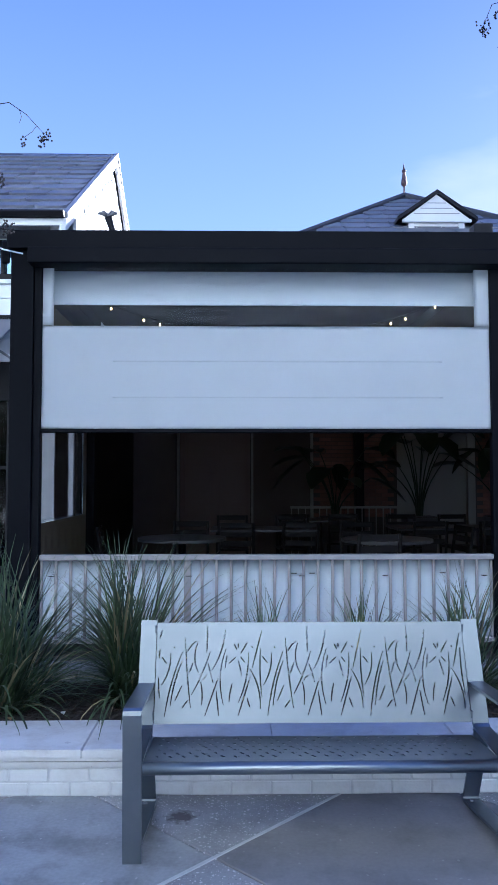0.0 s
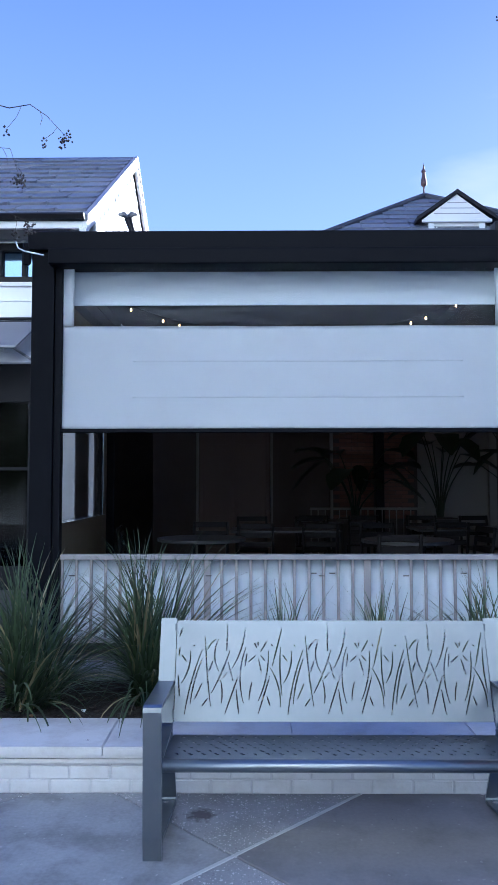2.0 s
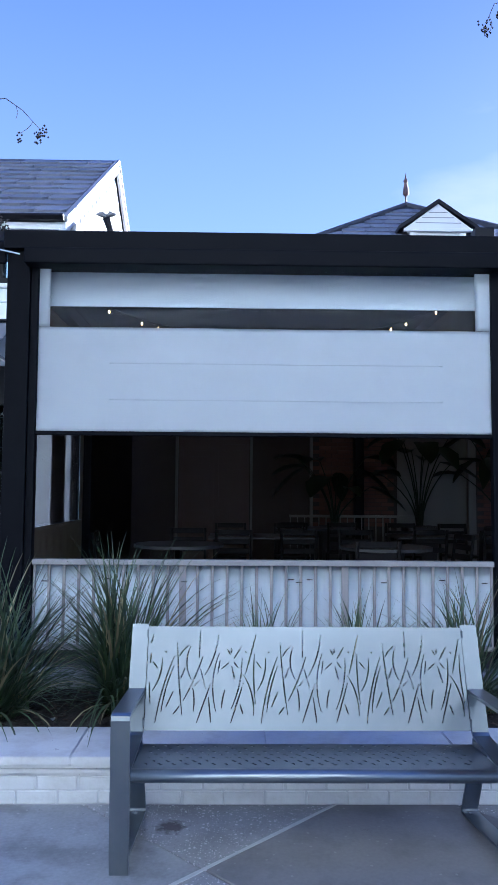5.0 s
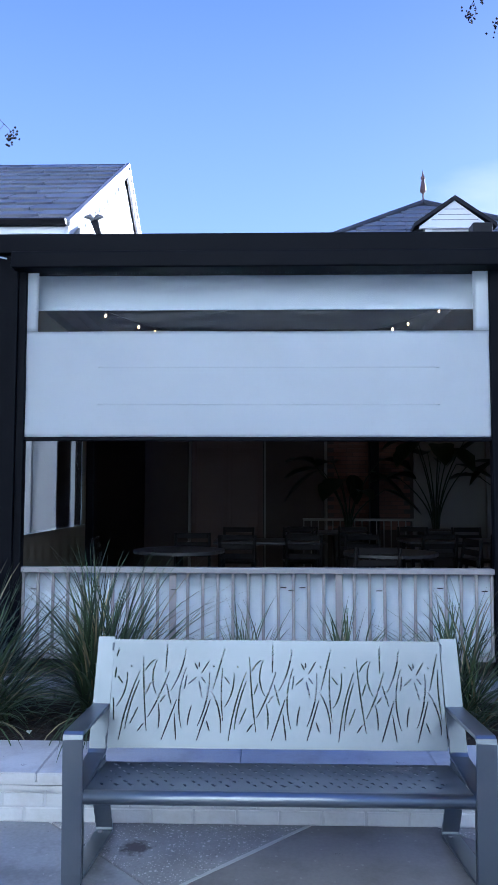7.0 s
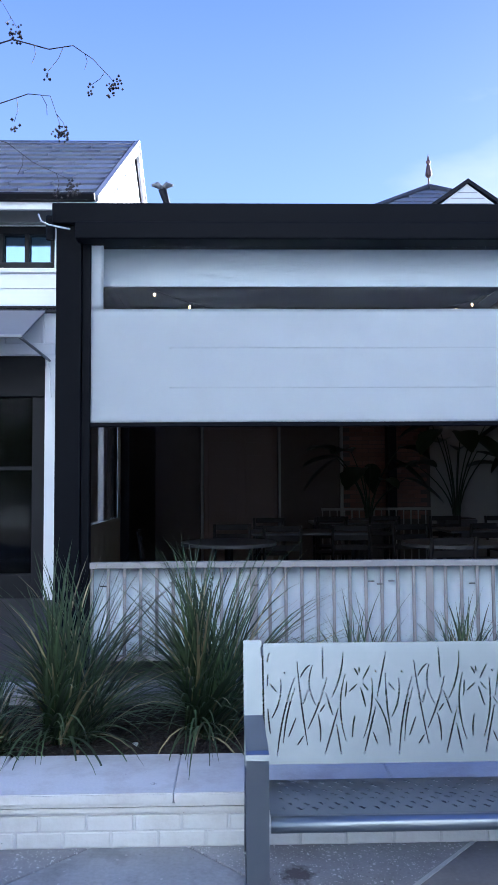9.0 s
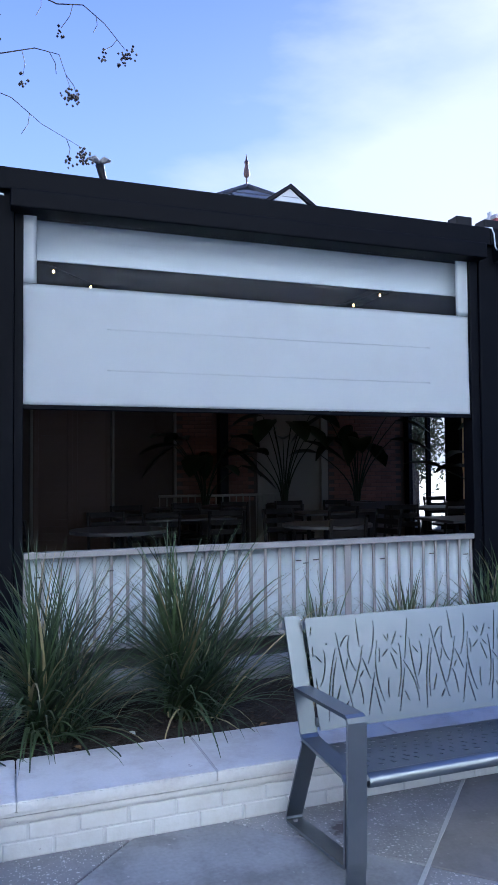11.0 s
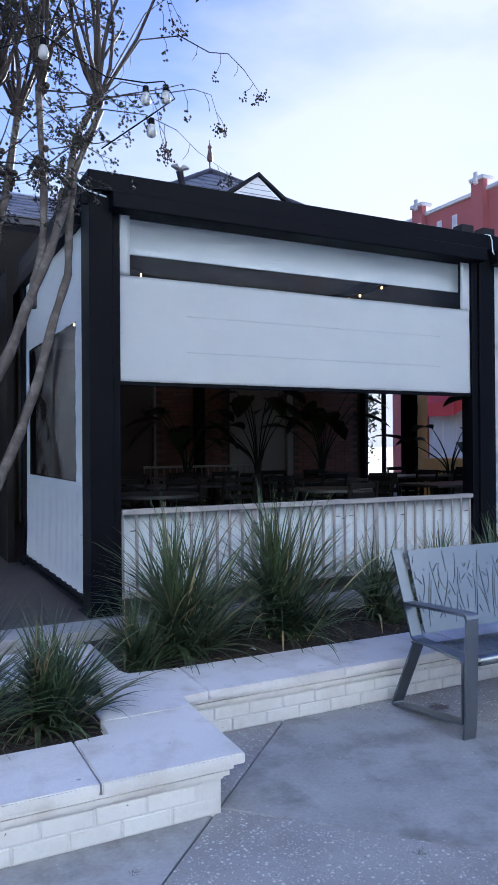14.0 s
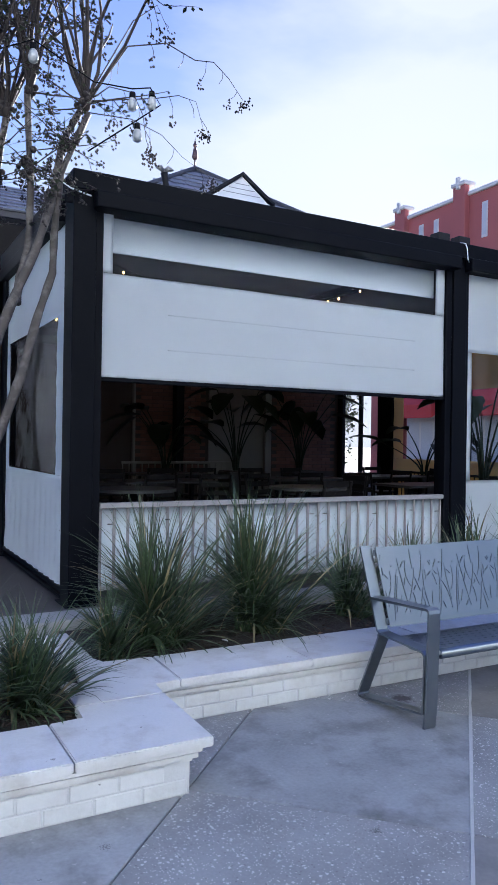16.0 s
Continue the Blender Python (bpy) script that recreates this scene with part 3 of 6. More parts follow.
part("hem_bar", box(XS - 0.02, XS + 0.02, 5.84, 8.40, 0.325, 0.362, 0.005), M_BLACK, screen3)
part("hem_bar", box(XS - 0.025, XS + 0.025, 5.84, 8.40, 0.275, 0.30, 0.005), M_BLACK, screen3)

# right end screen of tan fabric with window
XE = 5.88
def end_at(u, z, off):
    return (XE + off, u, z)
screen4 = thing("roll_screen", "tan fabric end screen with a clear window", "screen", (0, 0, 0))
for u0, u1, z0, z1 in ((5.84, 11.08, 1.02, 1.26), (5.84, 11.08, 2.45, 3.33), (10.80, 11.08, 1.261, 2.449), (5.84, 8.2, 1.261, 2.449)):
    bm = bmesh.new(); sheet(bm, u0, u1, z0, z1, end_at, 30, 12, 0.02, 20.0); part("fabric_panel", bm, M_BEIGE, screen4, smooth=True)
bm = bmesh.new(); sheet(bm, 8.202, 10.798, 1.262, 2.448, end_at, 50, 20, 0.005, 21.0, 0.0012)
part("clear_window", bm, M_CLEAR2, screen4, "clear vinyl", True).visible_shadow = False

tagged(part("wall_north_back", box(-1.86, 5.84, 13.22, 13.3, 0.262, 5.2), M_SHADEDWOOD), "dark backing behind the doors", "wall", kind="structure")
# ---- building behind: old brick wall, arch, doors ----
YB = 12.85
bm = bmesh.new()
for x0, x1, z0, z1 in ((-1.88, 0.899, 3.30, 3.60), (0.90, 5.84, 3.30, 5.85), (1.0, 2.83, 0.262, 3.299), (4.21, 5.84, 0.262, 3.299), (-1.88, -1.05, 0.262, 3.299), (0.30, 0.999, 0.262, 3.299)):
    put(bm, x0, x1, YB, YB + 0.35, z0, z1)
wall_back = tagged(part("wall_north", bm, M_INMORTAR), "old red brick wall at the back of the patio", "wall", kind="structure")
tagged(part("wall_north_side", box(5.842, 6.0, YB, YB + 0.35, 0.0, 5.85), M_REDBRICK), "red brick wall of the building behind", "wall", kind="structure")

# ---- planter walls ----
BF = 3.80          # brick face of the rear planter
BL = 3.045         # brick face of the front planter
ZC = 0.245
planter = thing("planter_wall", "white painted brick planter with cast stone coping", "planter", kind="structure")
JX0, JX1 = -1.862, -1.866   # return: brick corner at the rear and at the front
def slant(x_rear, x_front, y):
    return x_rear + (x_front - x_rear) * (BF - y) / (BF - BL)
# cores
bm = prism([(JX0 - 0.3, BF - 0.005), (7.0, BF - 0.005), (7.0, 4.16), (JX0 - 0.3, 4.16)], "z", -0.01, 0.15)
part("core", bm, M_MORTAR, planter)
bm = prism([(-7.0, BL - 0.005), (JX1 + 0.004, BL - 0.005), (slant(JX0, JX1, 4.2) + 0.004, 4.2), (slant(JX0, JX1, 4.2) - 0.33, 4.2), (-2.17, 3.42), (-7.0, 3.42)], "z", -0.01, 0.149)
part("core", bm, M_MORTAR, planter)
# mouldings under the coping: two stepped courses
for k, (o, z0, z1) in enumerate(((0.012, 0.141, 0.157), (0.030, 0.158, 0.178), (0.022, 0.179, 0.185), (0.042, 0.186, 0.200))):
    part("moulding", prism([(JX0 + o * 1.1, BF - o), (7.0, BF - o), (7.0, 4.15), (JX0 + o * 1.1, 4.15)], "z", z0, z1), M_CAP, planter)
    bm = prism([(-7.0, BL - o), (JX1 + o * 1.1, BL - o), (slant(JX0, JX1, BF - o) + o * 1.05, BF - o - 0.001), (slant(JX0, JX1, 4.15) - 0.3, 4.15), (-2.17, 3.42), (-7.0, 3.42)], "z", z0 + 0.0005, z1 + 0.0005)
    part("moulding", bm, M_CAP, planter)
# coping stones
def coping(points, name="coping_stone"):
    bm = prism(points, "z", 0.201, ZC)
    top = [e for e in bm.edges]
    bmesh.ops.bevel(bm, geom=top, offset=0.005, segments=2, affect="EDGES")
    return part(name, bm, M_CAP, planter)
CX0, CX1 = JX0 + 0.110, JX1 + 0.096
def capx(y):
    return CX0 + (CX1 - CX0) * ((BF - 0.055) - y) / ((BF - 0.055) - (BL - 0.05))
xs = [-1.603, -0.772, 0.19, 1.15, 2.1, 3.05, 4.0, 5.0, 6.0, 7.0]
coping([(xs[0] + 0.0014, BF - 0.055), (xs[1] - 0.0014, BF - 0.055), (xs[1] - 0.0014, 4.205), (xs[0] + 0.018, 4.205)])
for a, b in zip(xs[1:], xs[2:]):
    coping([(a + 0.0014, BF - 0.055), (b - 0.0014, BF - 0.055), (b - 0.0014, 4.205), (a + 0.0014, 4.205)])
coping([(CX0, BF - 0.055), (xs[0] - 0.0014, BF - 0.055), (xs[0] + 0.012, 4.205), (-1.88, 4.22), (-1.91, 4.32), (-2.02, 4.32), (-2.10, 3.86), (-2.207, 3.603), (capx(3.603), 3.603)])
coping([(CX1, BL - 0.05), (capx(3.597), 3.597), (-2.207, 3.597), (-2.207, 3.44), (-2.365, 3.44), (-2.365, BL - 0.05)])
xl = [-2.371, -3.3, -4.25, -5.2, -6.1, -7.0]
for a, b in zip(xl, xl[1:]):
    coping([(b + 0.0014, BL - 0.05), (a - 0.0014, BL - 0.05), (a - 0.0014, 3.44), (b + 0.0014, 3.44)])
# rear coping of the front bed
xr = [-1.90, -2.75, -3.7, -4.65, -5.6, -6.9]
for a, b in zip(xr, xr[1:]):
    coping([(b + 0.0014, 4.345), (a - 0.0014, 4.345), (a - 0.0014, 4.93), (b + 0.0014, 4.93)])
part("core", box(-6.9, -1.93, 4.38, 4.90, 0.0, 0.2), M_MORTAR, planter)
# soil
def soil(x0, x1, y0, y1, z, name):
    bm = bmesh.new()
    nx, ny = int((x1 - x0) / 0.05), max(6, int((y1 - y0) / 0.05))
    g = [[bm.verts.new((x0 + (x1 - x0) * i / nx, y0 + (y1 - y0) * j / ny, z + 0.02 * noise.noise((i * 0.35, j * 0.35, x0)) + 0.015 * noise.noise((i * 1.1, j * 1.1, 5)))) for i in range(nx + 1)] for j in range(ny + 1)]
    for a, b in zip(g, g[1:]):
        for i in range(nx):
            bm.faces.new((a[i], a[i + 1], b[i + 1], b[i]))
    tagged(part(name, bm, M_SOIL), "dark brown bark mulch in the planter", "soil", kind="structure")
soil(-1.9, 6.9, 4.18, 5.18, 0.20, "soil")
soil(-6.9, -1.97, 3.42, 4.36, 0.19, "soil")

# ---- bench ----
def holes_mesh(name, outer, holes, thick, material, parent, m, label=""):
    """A flat sheet with cut-through slots, from a filled curve, set at pose m."""
    cu = bpy.data.curves.new(name, "CURVE")
    cu.dimensions, cu.fill_mode, cu.extrude = "2D", "BOTH", thick / 2
    for loop in [outer, *holes]:
        sp = cu.splines.new("POLY")
        sp.points.add(len(loop) - 1)
        for p, (x, y) in zip(sp.points, loop):
            p.co = (x, y, 0, 1)
        sp.use_cyclic_u = True
    tmp = bpy.data.objects.new(name, cu)
    scene.collection.objects.link(tmp)
    me = bpy.data.meshes.new_from_object(tmp.evaluated_get(bpy.context.evaluated_depsgraph_get()))
    bpy.data.objects.remove(tmp)
    me.materials.clear()
    me.materials.append(material)
    ob = new(name, me)
    ob.parent = parent
    ob.matrix_local = m
    if label:
        ob["label"] = label
    return ob


def ribbon(pts, w):
    """A closed outline round a stroke, tapering at its ends."""
    n = len(pts)
    left, right = [], []
    for i, p in enumerate(pts):
        d = (Vector(pts[min(i + 1, n - 1)]) - Vector(pts[max(i - 1, 0)])).normalized()
        k = w / 2 * (0.45 + 0.55 * min(1.0, 3.5 * min(i, n - 1 - i) / (n - 1)))
        left.append((p[0] - d.y * k, p[1] + d.x * k)); right.append((p[0] + d.y * k, p[1] - d.x * k))
    return left + right[::-1]


# one repeat of the reed pattern: x, y from the panel's top left of the unit, end x, y, sideways bow (in millimetres)
REEDS = ((17, 125, 22, 354, 6), (26, 163, 51, 195, 0), (69, 145, 29, 295, -14), (64, 217, 79, 231, 0), (127, 139, 48, 436, 10), (127, 181, 74, 389, 8), (127, 297, 95, 367, 0), (140, 75, 171, 399, 4), (194, 89, 152, 139, 5), (204, 90, 210, 246, 20), (156, 364, 130, 398, 0), (179, 190, 159, 246, 0))
REEDS2 = ((248, 19, 245, 145, 0), (262, 139, 174, 339, -6), (252, 195, 277, 285, 0), (248, 246, 226, 274, 0), (217, 281, 223, 386, -5), (335, 38, 273, 225, -12), (302, 260, 239, 434, 0), (292, 322, 305, 434, 0), (340, 125, 327, 385, 22), (344, 156, 334, 218, 0))
REEDS3 = ((369, 288, 354, 371, 3), (515, 38, 465, 218, 0), (448, 145, 398, 375, -14), (456, 256, 397, 434, 0), (452, 218, 503, 403, -16), (439, 353, 453, 396, 0))
STAR = ((378, 103, 392, 131, 0), (398, 100, 398, 145, 0), (445, 93, 410, 149, 0), (386, 167, 351, 197, 0), (410, 165, 430, 192, 0), (399, 181, 416, 256, 0), (421, 300, 424, 314, 0), (83, 117, 89, 122, 0), (464, 114, 468, 122, 0))


def stroke(x0, y0, x1, y1, bow):
    a, b = Vector((x0, y0)), Vector((x1, y1))
    d = (b - a)
    nn = Vector((-d.y, d.x)).normalized()
    n = max(4, int(d.length / 4.5))
    return [tuple(a + d * (i / n) + nn * bow * 4 * (i / n) * (1 - i / n)) for i in range(n + 1)]


def reed_slots(width, height, unit):
    taken, slots = [], []
    for k in range(-1, 4):
        for s in (*REEDS, *REEDS2, *REEDS3, *STAR):
            pts = [(x * 0.001 * unit / 0.49 + k * unit, height - y * 0.001) for x, y in stroke(*s)]
            runs = [[]]
            for p in pts:
                free = 0.014 < p[0] < width - 0.014 and 0.012 < p[1] < height - 0.012 and all((p[0] - q[0]) ** 2 + (p[1] - q[1]) ** 2 > 0.0082 ** 2 for q in taken)
                if free:
                    runs[-1].append(p)
                elif runs[-1]:
                    runs.append([])
            for run in runs:
                if len(run) >= 4:
                    slots.append(ribbon(run, 0.0066))
                    taken += run
    return slots


bench = thing("bench", "silver powder-coated steel bench with cut-out reed pattern backrest", "bench", (0.365, 3.4, 0))
BX0, BX1 = -0.472 - 0.365, 1.205 - 0.365     # outer faces, from the bench's middle
W = 0.078
def yz(*pts):
    return [(y - 3.4, z) for y, z in pts]
for name, x in (("side_frame", BX0), ("side_frame", BX1 - W)):
    bm = bmesh.new()
    sweep(bm, yz((3.135, 0.0), (3.122, 0.10), (3.108, 0.612), (3.113, 0.626), (3.128, 0.632), (3.30, 0.622), (3.60, 0.606)), W, 0.014, x)
    f = part(name, bm, M_BENCH, bench)
    bm = bmesh.new()
    sweep(bm, yz((3.706, 0.892), (3.535, 0.432), (3.515, 0.418), (3.16, 0.402), (3.137, 0.386), (3.146, 0.075)), W, 0.012, x)
    part("back_post", bm, M_BENCH, bench)
    bm = bmesh.new()
    sweep(bm, yz((3.530, 0.408), (3.522, 0.395), (3.705, 0.022), (3.700, 0.008), (3.685, 0.006), (3.15, 0.075)), W, 0.012, x)
    part("rear_leg", bm, M_BENCH, bench)
PW, PH = 1.505, 0.468
top, bot = Vector((0, 3.668 - 3.4, 0.888)), Vector((0, 3.518 - 3.4, 0.444))
upv = (top - bot).normalized()
px0 = -0.388 - 0.365
mpanel = Matrix.Translation((px0, bot.y, bot.z)) @ Matrix(((1, 0, 0, 0), (0, upv.y, -upv.z, 0), (0, upv.z, upv.y, 0), (0, 0, 0, 1)))
holes_mesh("backrest", [(0, 0), (PW, 0), (PW, PH), (0, PH)], reed_slots(PW, PH, 0.49), 0.005, M_BENCH, bench, mpanel, "steel backrest panel with reed-shaped slots")
# brackets between panel and posts
for x in (px0 - 0.011, px0 + PW - 0.001):
    for t in (0.07, 0.93):
        p = bot.lerp(top, t)
        part("bracket", box(x, x + 0.012, p.y + 0.002, p.y + 0.014, p.z - 0.018, p.z + 0.018), M_BENCH, bench)
# seat sheet with chevron cuts, rolled front edge
SD = 0.385
chev = []
for r in range(7):
    n = 25
    for c in range(n):
        if random.random() < 0.06:
            continue
        x = 0.055 + (PW - 0.11) * (c + 0.5 * (r % 2)) / n
        y = 0.055 + 0.045 * r + random.uniform(-0.004, 0.004)
        if x > PW - 0.03:
            continue
        h, w2, th = (0.029, 0.017, 0.0115)
        if r == 6 and random.random() < 0.5:
            h, y = 0.036, y + 0.004
        chev.append([(x - w2, y + h), (x, y), (x + w2 * random.uniform(0.6, 1.1), y + h * random.uniform(0.7, 1.1)), (x + w2 * 0.5, y + h * 0.45 + 0.001), (x, y + th * 1.7), (x - w2 + th * 1.1, y + h + 0.001)])
mseat = Matrix.Translation((px0, 3.128 - 3.4, 0.414)) @ Matrix.Rotation(radians(-4.2), 4, "X")
holes_mesh("seat", [(0, 0), (PW, 0), (PW, SD), (0, SD)], chev, 0.002, M_BENCH, bench, mseat, "steel seat with chevron perforations")
bm = bmesh.new()
prof = [(SD * 0 + 3.128 - 3.4 + 0.002, 0.4165)] + [(3.118 - 3.4 - 0.026 * math.sin(a), 0.392 + 0.0245 * math.cos(a)) for a in [math.pi * i / 10 for i in range(9)]] + [(3.128 - 3.4, 0.370), (3.15 - 3.4, 0.372)]
sweep(bm, prof, PW, 0.004, px0)
part("seat_edge", bm, M_BENCH, bench, "rolled front edge", True)
part("seat_beam", box(px0, px0 + PW, 3.30 - 3.4, 3.36 - 3.4, 0.360, 0.393, 0.004), M_BENCH, bench)
for x in (BX0 + 0.02, BX1 - 0.058):
    part("foot_bolt", box(x, x + 0.02, 3.655 - 3.4, 3.675 - 3.4, 0.013, 0.022, 0.003), M_GREY, bench)

# ---- white boarded house beside the patio ----
XG, YW = -1.88, 8.5
house = thing("house", "white boarded house with grey slate gable roof", "house", kind="structure")
bm = bmesh.new()
put(bm, -14, -4.501, YW, YW + 0.25, 2.97, 4.74)
put(bm, -2.43, XG, YW, YW + 0.25, 2.97, 4.74)
put(bm, -4.50, -2.431, YW, YW + 0.25, 2.97, 3.93)
put(bm, -4.50, -2.431, YW, YW + 0.25, 4.40, 4.74)
put(bm, -2.50, XG, YW, YW + 0.25, 0.0, 2.969)
put(bm, -14, -4.6, YW, YW + 0.25, 0.0, 2.969)
part("wall", bm, M_WPAINT, house)
for z0, z1 in ((3.515, 3.700), (3.708, 3.876)):
    part("lap_board", prism([(YW - 0.024, z0), (YW - 0.012, z1), (YW - 0.002, z1), (YW - 0.002, z0)], "x", -14, XG), M_WPAINT, house)
part("drip_edge", box(-14, XG, YW - 0.05, YW - 0.003, 3.482, 3.508, 0.004), M_DARKTRIM, house)
part("sill_band", box(-14, XG, YW - 0.05, YW - 0.003, 3.878, 3.928, 0.006), M_WPAINT, house)
# clerestory window
win = part("window", box(-4.50, -2.431, YW + 0.10, YW + 0.12, 3.93, 4.40), M_DARKTRIM, house)
# the mirrored sky's blue is put into the pane colour
M_BLUEPANE = mat("blue-tinted reflective pane", (0.13, 0.20, 0.27), 0.06, 0.9, 0.03, 2, 10, 0.0)
for z0, z1 in ((3.93, 4.000), (4.312, 4.40)):
    part("frame", box(-4.50, -2.431, YW - 0.02, YW + 0.08, z0, z1, 0.004), M_DARKTRIM, win)
part("frame", box(-2.472, -2.431, YW - 0.02, YW + 0.08, 4.001, 4.311, 0.004), M_DARKTRIM, win)
for k in range(7):
    x = -2.473 - 0.281 * k
    part("pane", box(x - 0.234, x, YW + 0.04, YW + 0.05, 4.002, 4.310), M_BLUEPANE, win, "reflective pane with the sky's blue put into its colour")
    part("frame", box(x - 0.280, x - 0.235, YW - 0.02, YW + 0.08, 4.001, 4.311, 0.004), M_DARKTRIM, win)
part("window_casing", box(-2.425, -2.38, YW - 0.03, YW - 0.003, 3.935, 4.40, 0.004), M_WPAINT, house)
# doorway with dark frame and glass
part("door_head", box(-4.6, -2.512, YW + 0.02, YW + 0.24, 2.52, 2.969, 0.005), M_DARKTRIM, house)
door = part("glass_door", box(-4.0, -2.67, YW + 0.06, YW + 0.11, 0.262, 0.60, 0.005), M_DARKTRIM, house)
part("stile", box(-2.669, -2.512, YW + 0.05, YW + 0.12, 0.262, 2.519, 0.005), M_DARKTRIM, door)
part("pane", box(-4.0, -2.67, YW + 0.08, YW + 0.088, 0.601, 2.519), M_GLASS, door)
part("mid_rail", box(-4.0, -2.67, YW + 0.06, YW + 0.11, 1.72, 1.76, 0.004), M_DARKTRIM, door)
part("pilaster", box(-2.508, -2.372, YW - 0.06, YW - 0.003, 0.27, 2.97, 0.006), M_WPAINT, house)
part("pilaster_head", box(-4.6, -2.41, YW - 0.03, YW - 0.004, 2.975, 3.10, 0.005), M_WPAINT, house)
for x in (-2.56, -2.98, -3.40):
    part("panel_batten", box(x, x + 0.03, YW - 0.02, YW - 0.002, 3.102, 3.50, 0.003), M_WPAINT, house)
part("inner_wall", box(-4.6, -2.0, 10.2, 10.3, 0.262, 2.96), M_SHADEDWOOD, house)
# eaves
EZ, EY, RZ_, RY = 4.50, 7.95, 6.68, 11.28
part("soffit", prism([(EY + 0.04, 4.395), (YW - 0.002, 4.730), (YW - 0.002, 4.742), (EY + 0.04, 4.407)], "x", -14, XG - 0.03), M_WPAINT, house)
part("fascia", box(-14, XG - 0.03, EY - 0.004, EY + 0.035, 4.388, 4.468, 0.004), M_WPAINT, house)
part("gutter", prism([(EY - 0.10, 4.53), (EY - 0.11, 4.51), (EY - 0.075, 4.47), (EY - 0.006, 4.47), (EY - 0.006, 4.53)], "x", -14, XG + 0.0), M_DARKTRIM, house)
part("downpipe", box(XG - 0.06, XG + 0.02, EY - 0.05, EY + 0.03, 4.02, 4.385, 0.01), M_WPAINT, house)
# frieze in grey, the shade under the eaves put into its colour
part("frieze", box(-14, XG - 0.3, YW - 0.07, YW - 0.003, 4.42, 4.60, 0.006), M_GREY, house)
# gable end: boards, rake trim
YE = 2 * RY - EY
part("gable_wall", prism([(YW, 0.0), (YW, 4.75), (RY, RZ_ - 0.16), (YE - 0.5, 4.75), (YE - 0.5, 0.0)], "x", XG - 0.22, XG - 0.06), M_WPAINT, house)
slope = (RZ_ - EZ) / (RY - EY)
for k in range(16):
    z0 = 3.9 + 0.155 * k
    z1 = z0 + 0.148
    ya = max(YW, EY + (z1 + 0.12 - EZ) / slope + 0.10)
    yb = 2 * RY - ya
    if yb - ya < 0.15:
        continue
    part("lap_board", prism([(XG - 0.040, z0), (XG - 0.052, z1), (XG - 0.058, z1), (XG - 0.058, z0)], "y", ya, yb), M_WPAINT, house)
for sgn in (-1, 1):
    a, b = RY + sgn * (RY - EY), RY
    pts = [(a, EZ - 0.17), (b, RZ_ - 0.17), (b, RZ_ - 0.03), (a, EZ - 0.03)]
    part("rake_board", prism(pts, "x", XG - 0.03, XG + 0.015), M_WPAINT, house)
    pts = [(a, EZ - 0.028), (b, RZ_ - 0.028), (b, RZ_ + 0.042), (a, EZ + 0.042)]
    part("rake_flashing", prism(pts, "x", XG - 0.028, XG + 0.03), M_RAIL, house)
part("roof_deck", prism([(EY, EZ - 0.03), (RY, RZ_ - 0.03), (YE, EZ - 0.03), (YE, EZ - 0.10), (RY, RZ_ - 0.11), (EY, EZ - 0.10)], "x", -14, XG - 0.031), M_SLATEBASE, house)
part("ridge_cap", prism([(RY - 0.12, RZ_ - 0.05), (RY, RZ_ + 0.03), (RY + 0.12, RZ_ - 0.05), (RY + 0.12, RZ_ - 0.075), (RY, RZ_ + 0.005), (RY - 0.12, RZ_ - 0.075)], "x", -14, XG + 0.02), M_SLATEBASE, house)


def shingle_mesh(w, d, t):
    bm = bmesh.new()
    # a thin wedge, thicker at its lower edge, with clipped lower corners
    c = 0.05
    pts = [(0, 0.030), (c, -0.004), (w - c, 0.0), (w, 0.034), (w, d), (0, d)]
    lo = [bm.verts.new((x, y, 0.0)) for x, y in pts]
    hi = [bm.verts.new((x, y, t if y < d / 2 else 0.004)) for x, y in pts]
    bm.faces.new(lo[::-1]); bm.faces.new(hi)
    for i in range(6):
        bm.faces.new((lo[i], lo[(i + 1) % 6], hi[(i + 1) % 6], hi[i]))
    me = bpy.data.meshes.new("shingle")
    bm.to_mesh(me); bm.free()
    me.materials.append(M_SLATE)
    return me


def shingle(me, parent, m):
    ob = new("shingle", me)
    ob.parent = parent
    ob.matrix_local = m


SHW = (0.36, 0.45, 0.54)
SH = [shingle_mesh(w, 0.40, 0.034) for w in SHW]
rng = random.Random(4)
L = math.hypot(RY - EY, RZ_ - EZ)
tilt = math.atan2(RZ_ - EZ, RY - EY)
rowsn = 12
for r in range(rowsn):
    d = L * r / rowsn
    x = XG - 0.034
    while x > -4.5:
        k = (0 if r % 2 else 2) if x > XG - 0.05 else rng.choice((0, 1, 1, 2))
        x -= SHW[k] + 0.013
        m = Matrix.Translation((x, EY - 0.05 + d * math.cos(tilt), EZ - 0.022 + d * math.sin(tilt) + 0.002)) @ Matrix.Rotation(tilt + rng.uniform(-0.02, 0.012), 4, "X") @ Matrix.Rotation(rng.uniform(-0.012, 0.012), 4, "Z")
        shingle(SH[k], house, m)

# awning over the doorway
awning = thing("awning", "grey canvas awning on metal arms over a doorway", "awning", (-3.6, 8.4, 3.0))
def rel(bm, ob):
    bmesh.ops.translate(bm, vec=-Vector(ob.location), verts=bm.verts[:])
    return bm
part("canvas", rel(prism([(YW - 0.08, 3.43), (7.55, 2.98), (7.55, 3.00), (YW - 0.08, 3.455)], "x", -4.7, -2.50), awning), M_AWNING, awning)
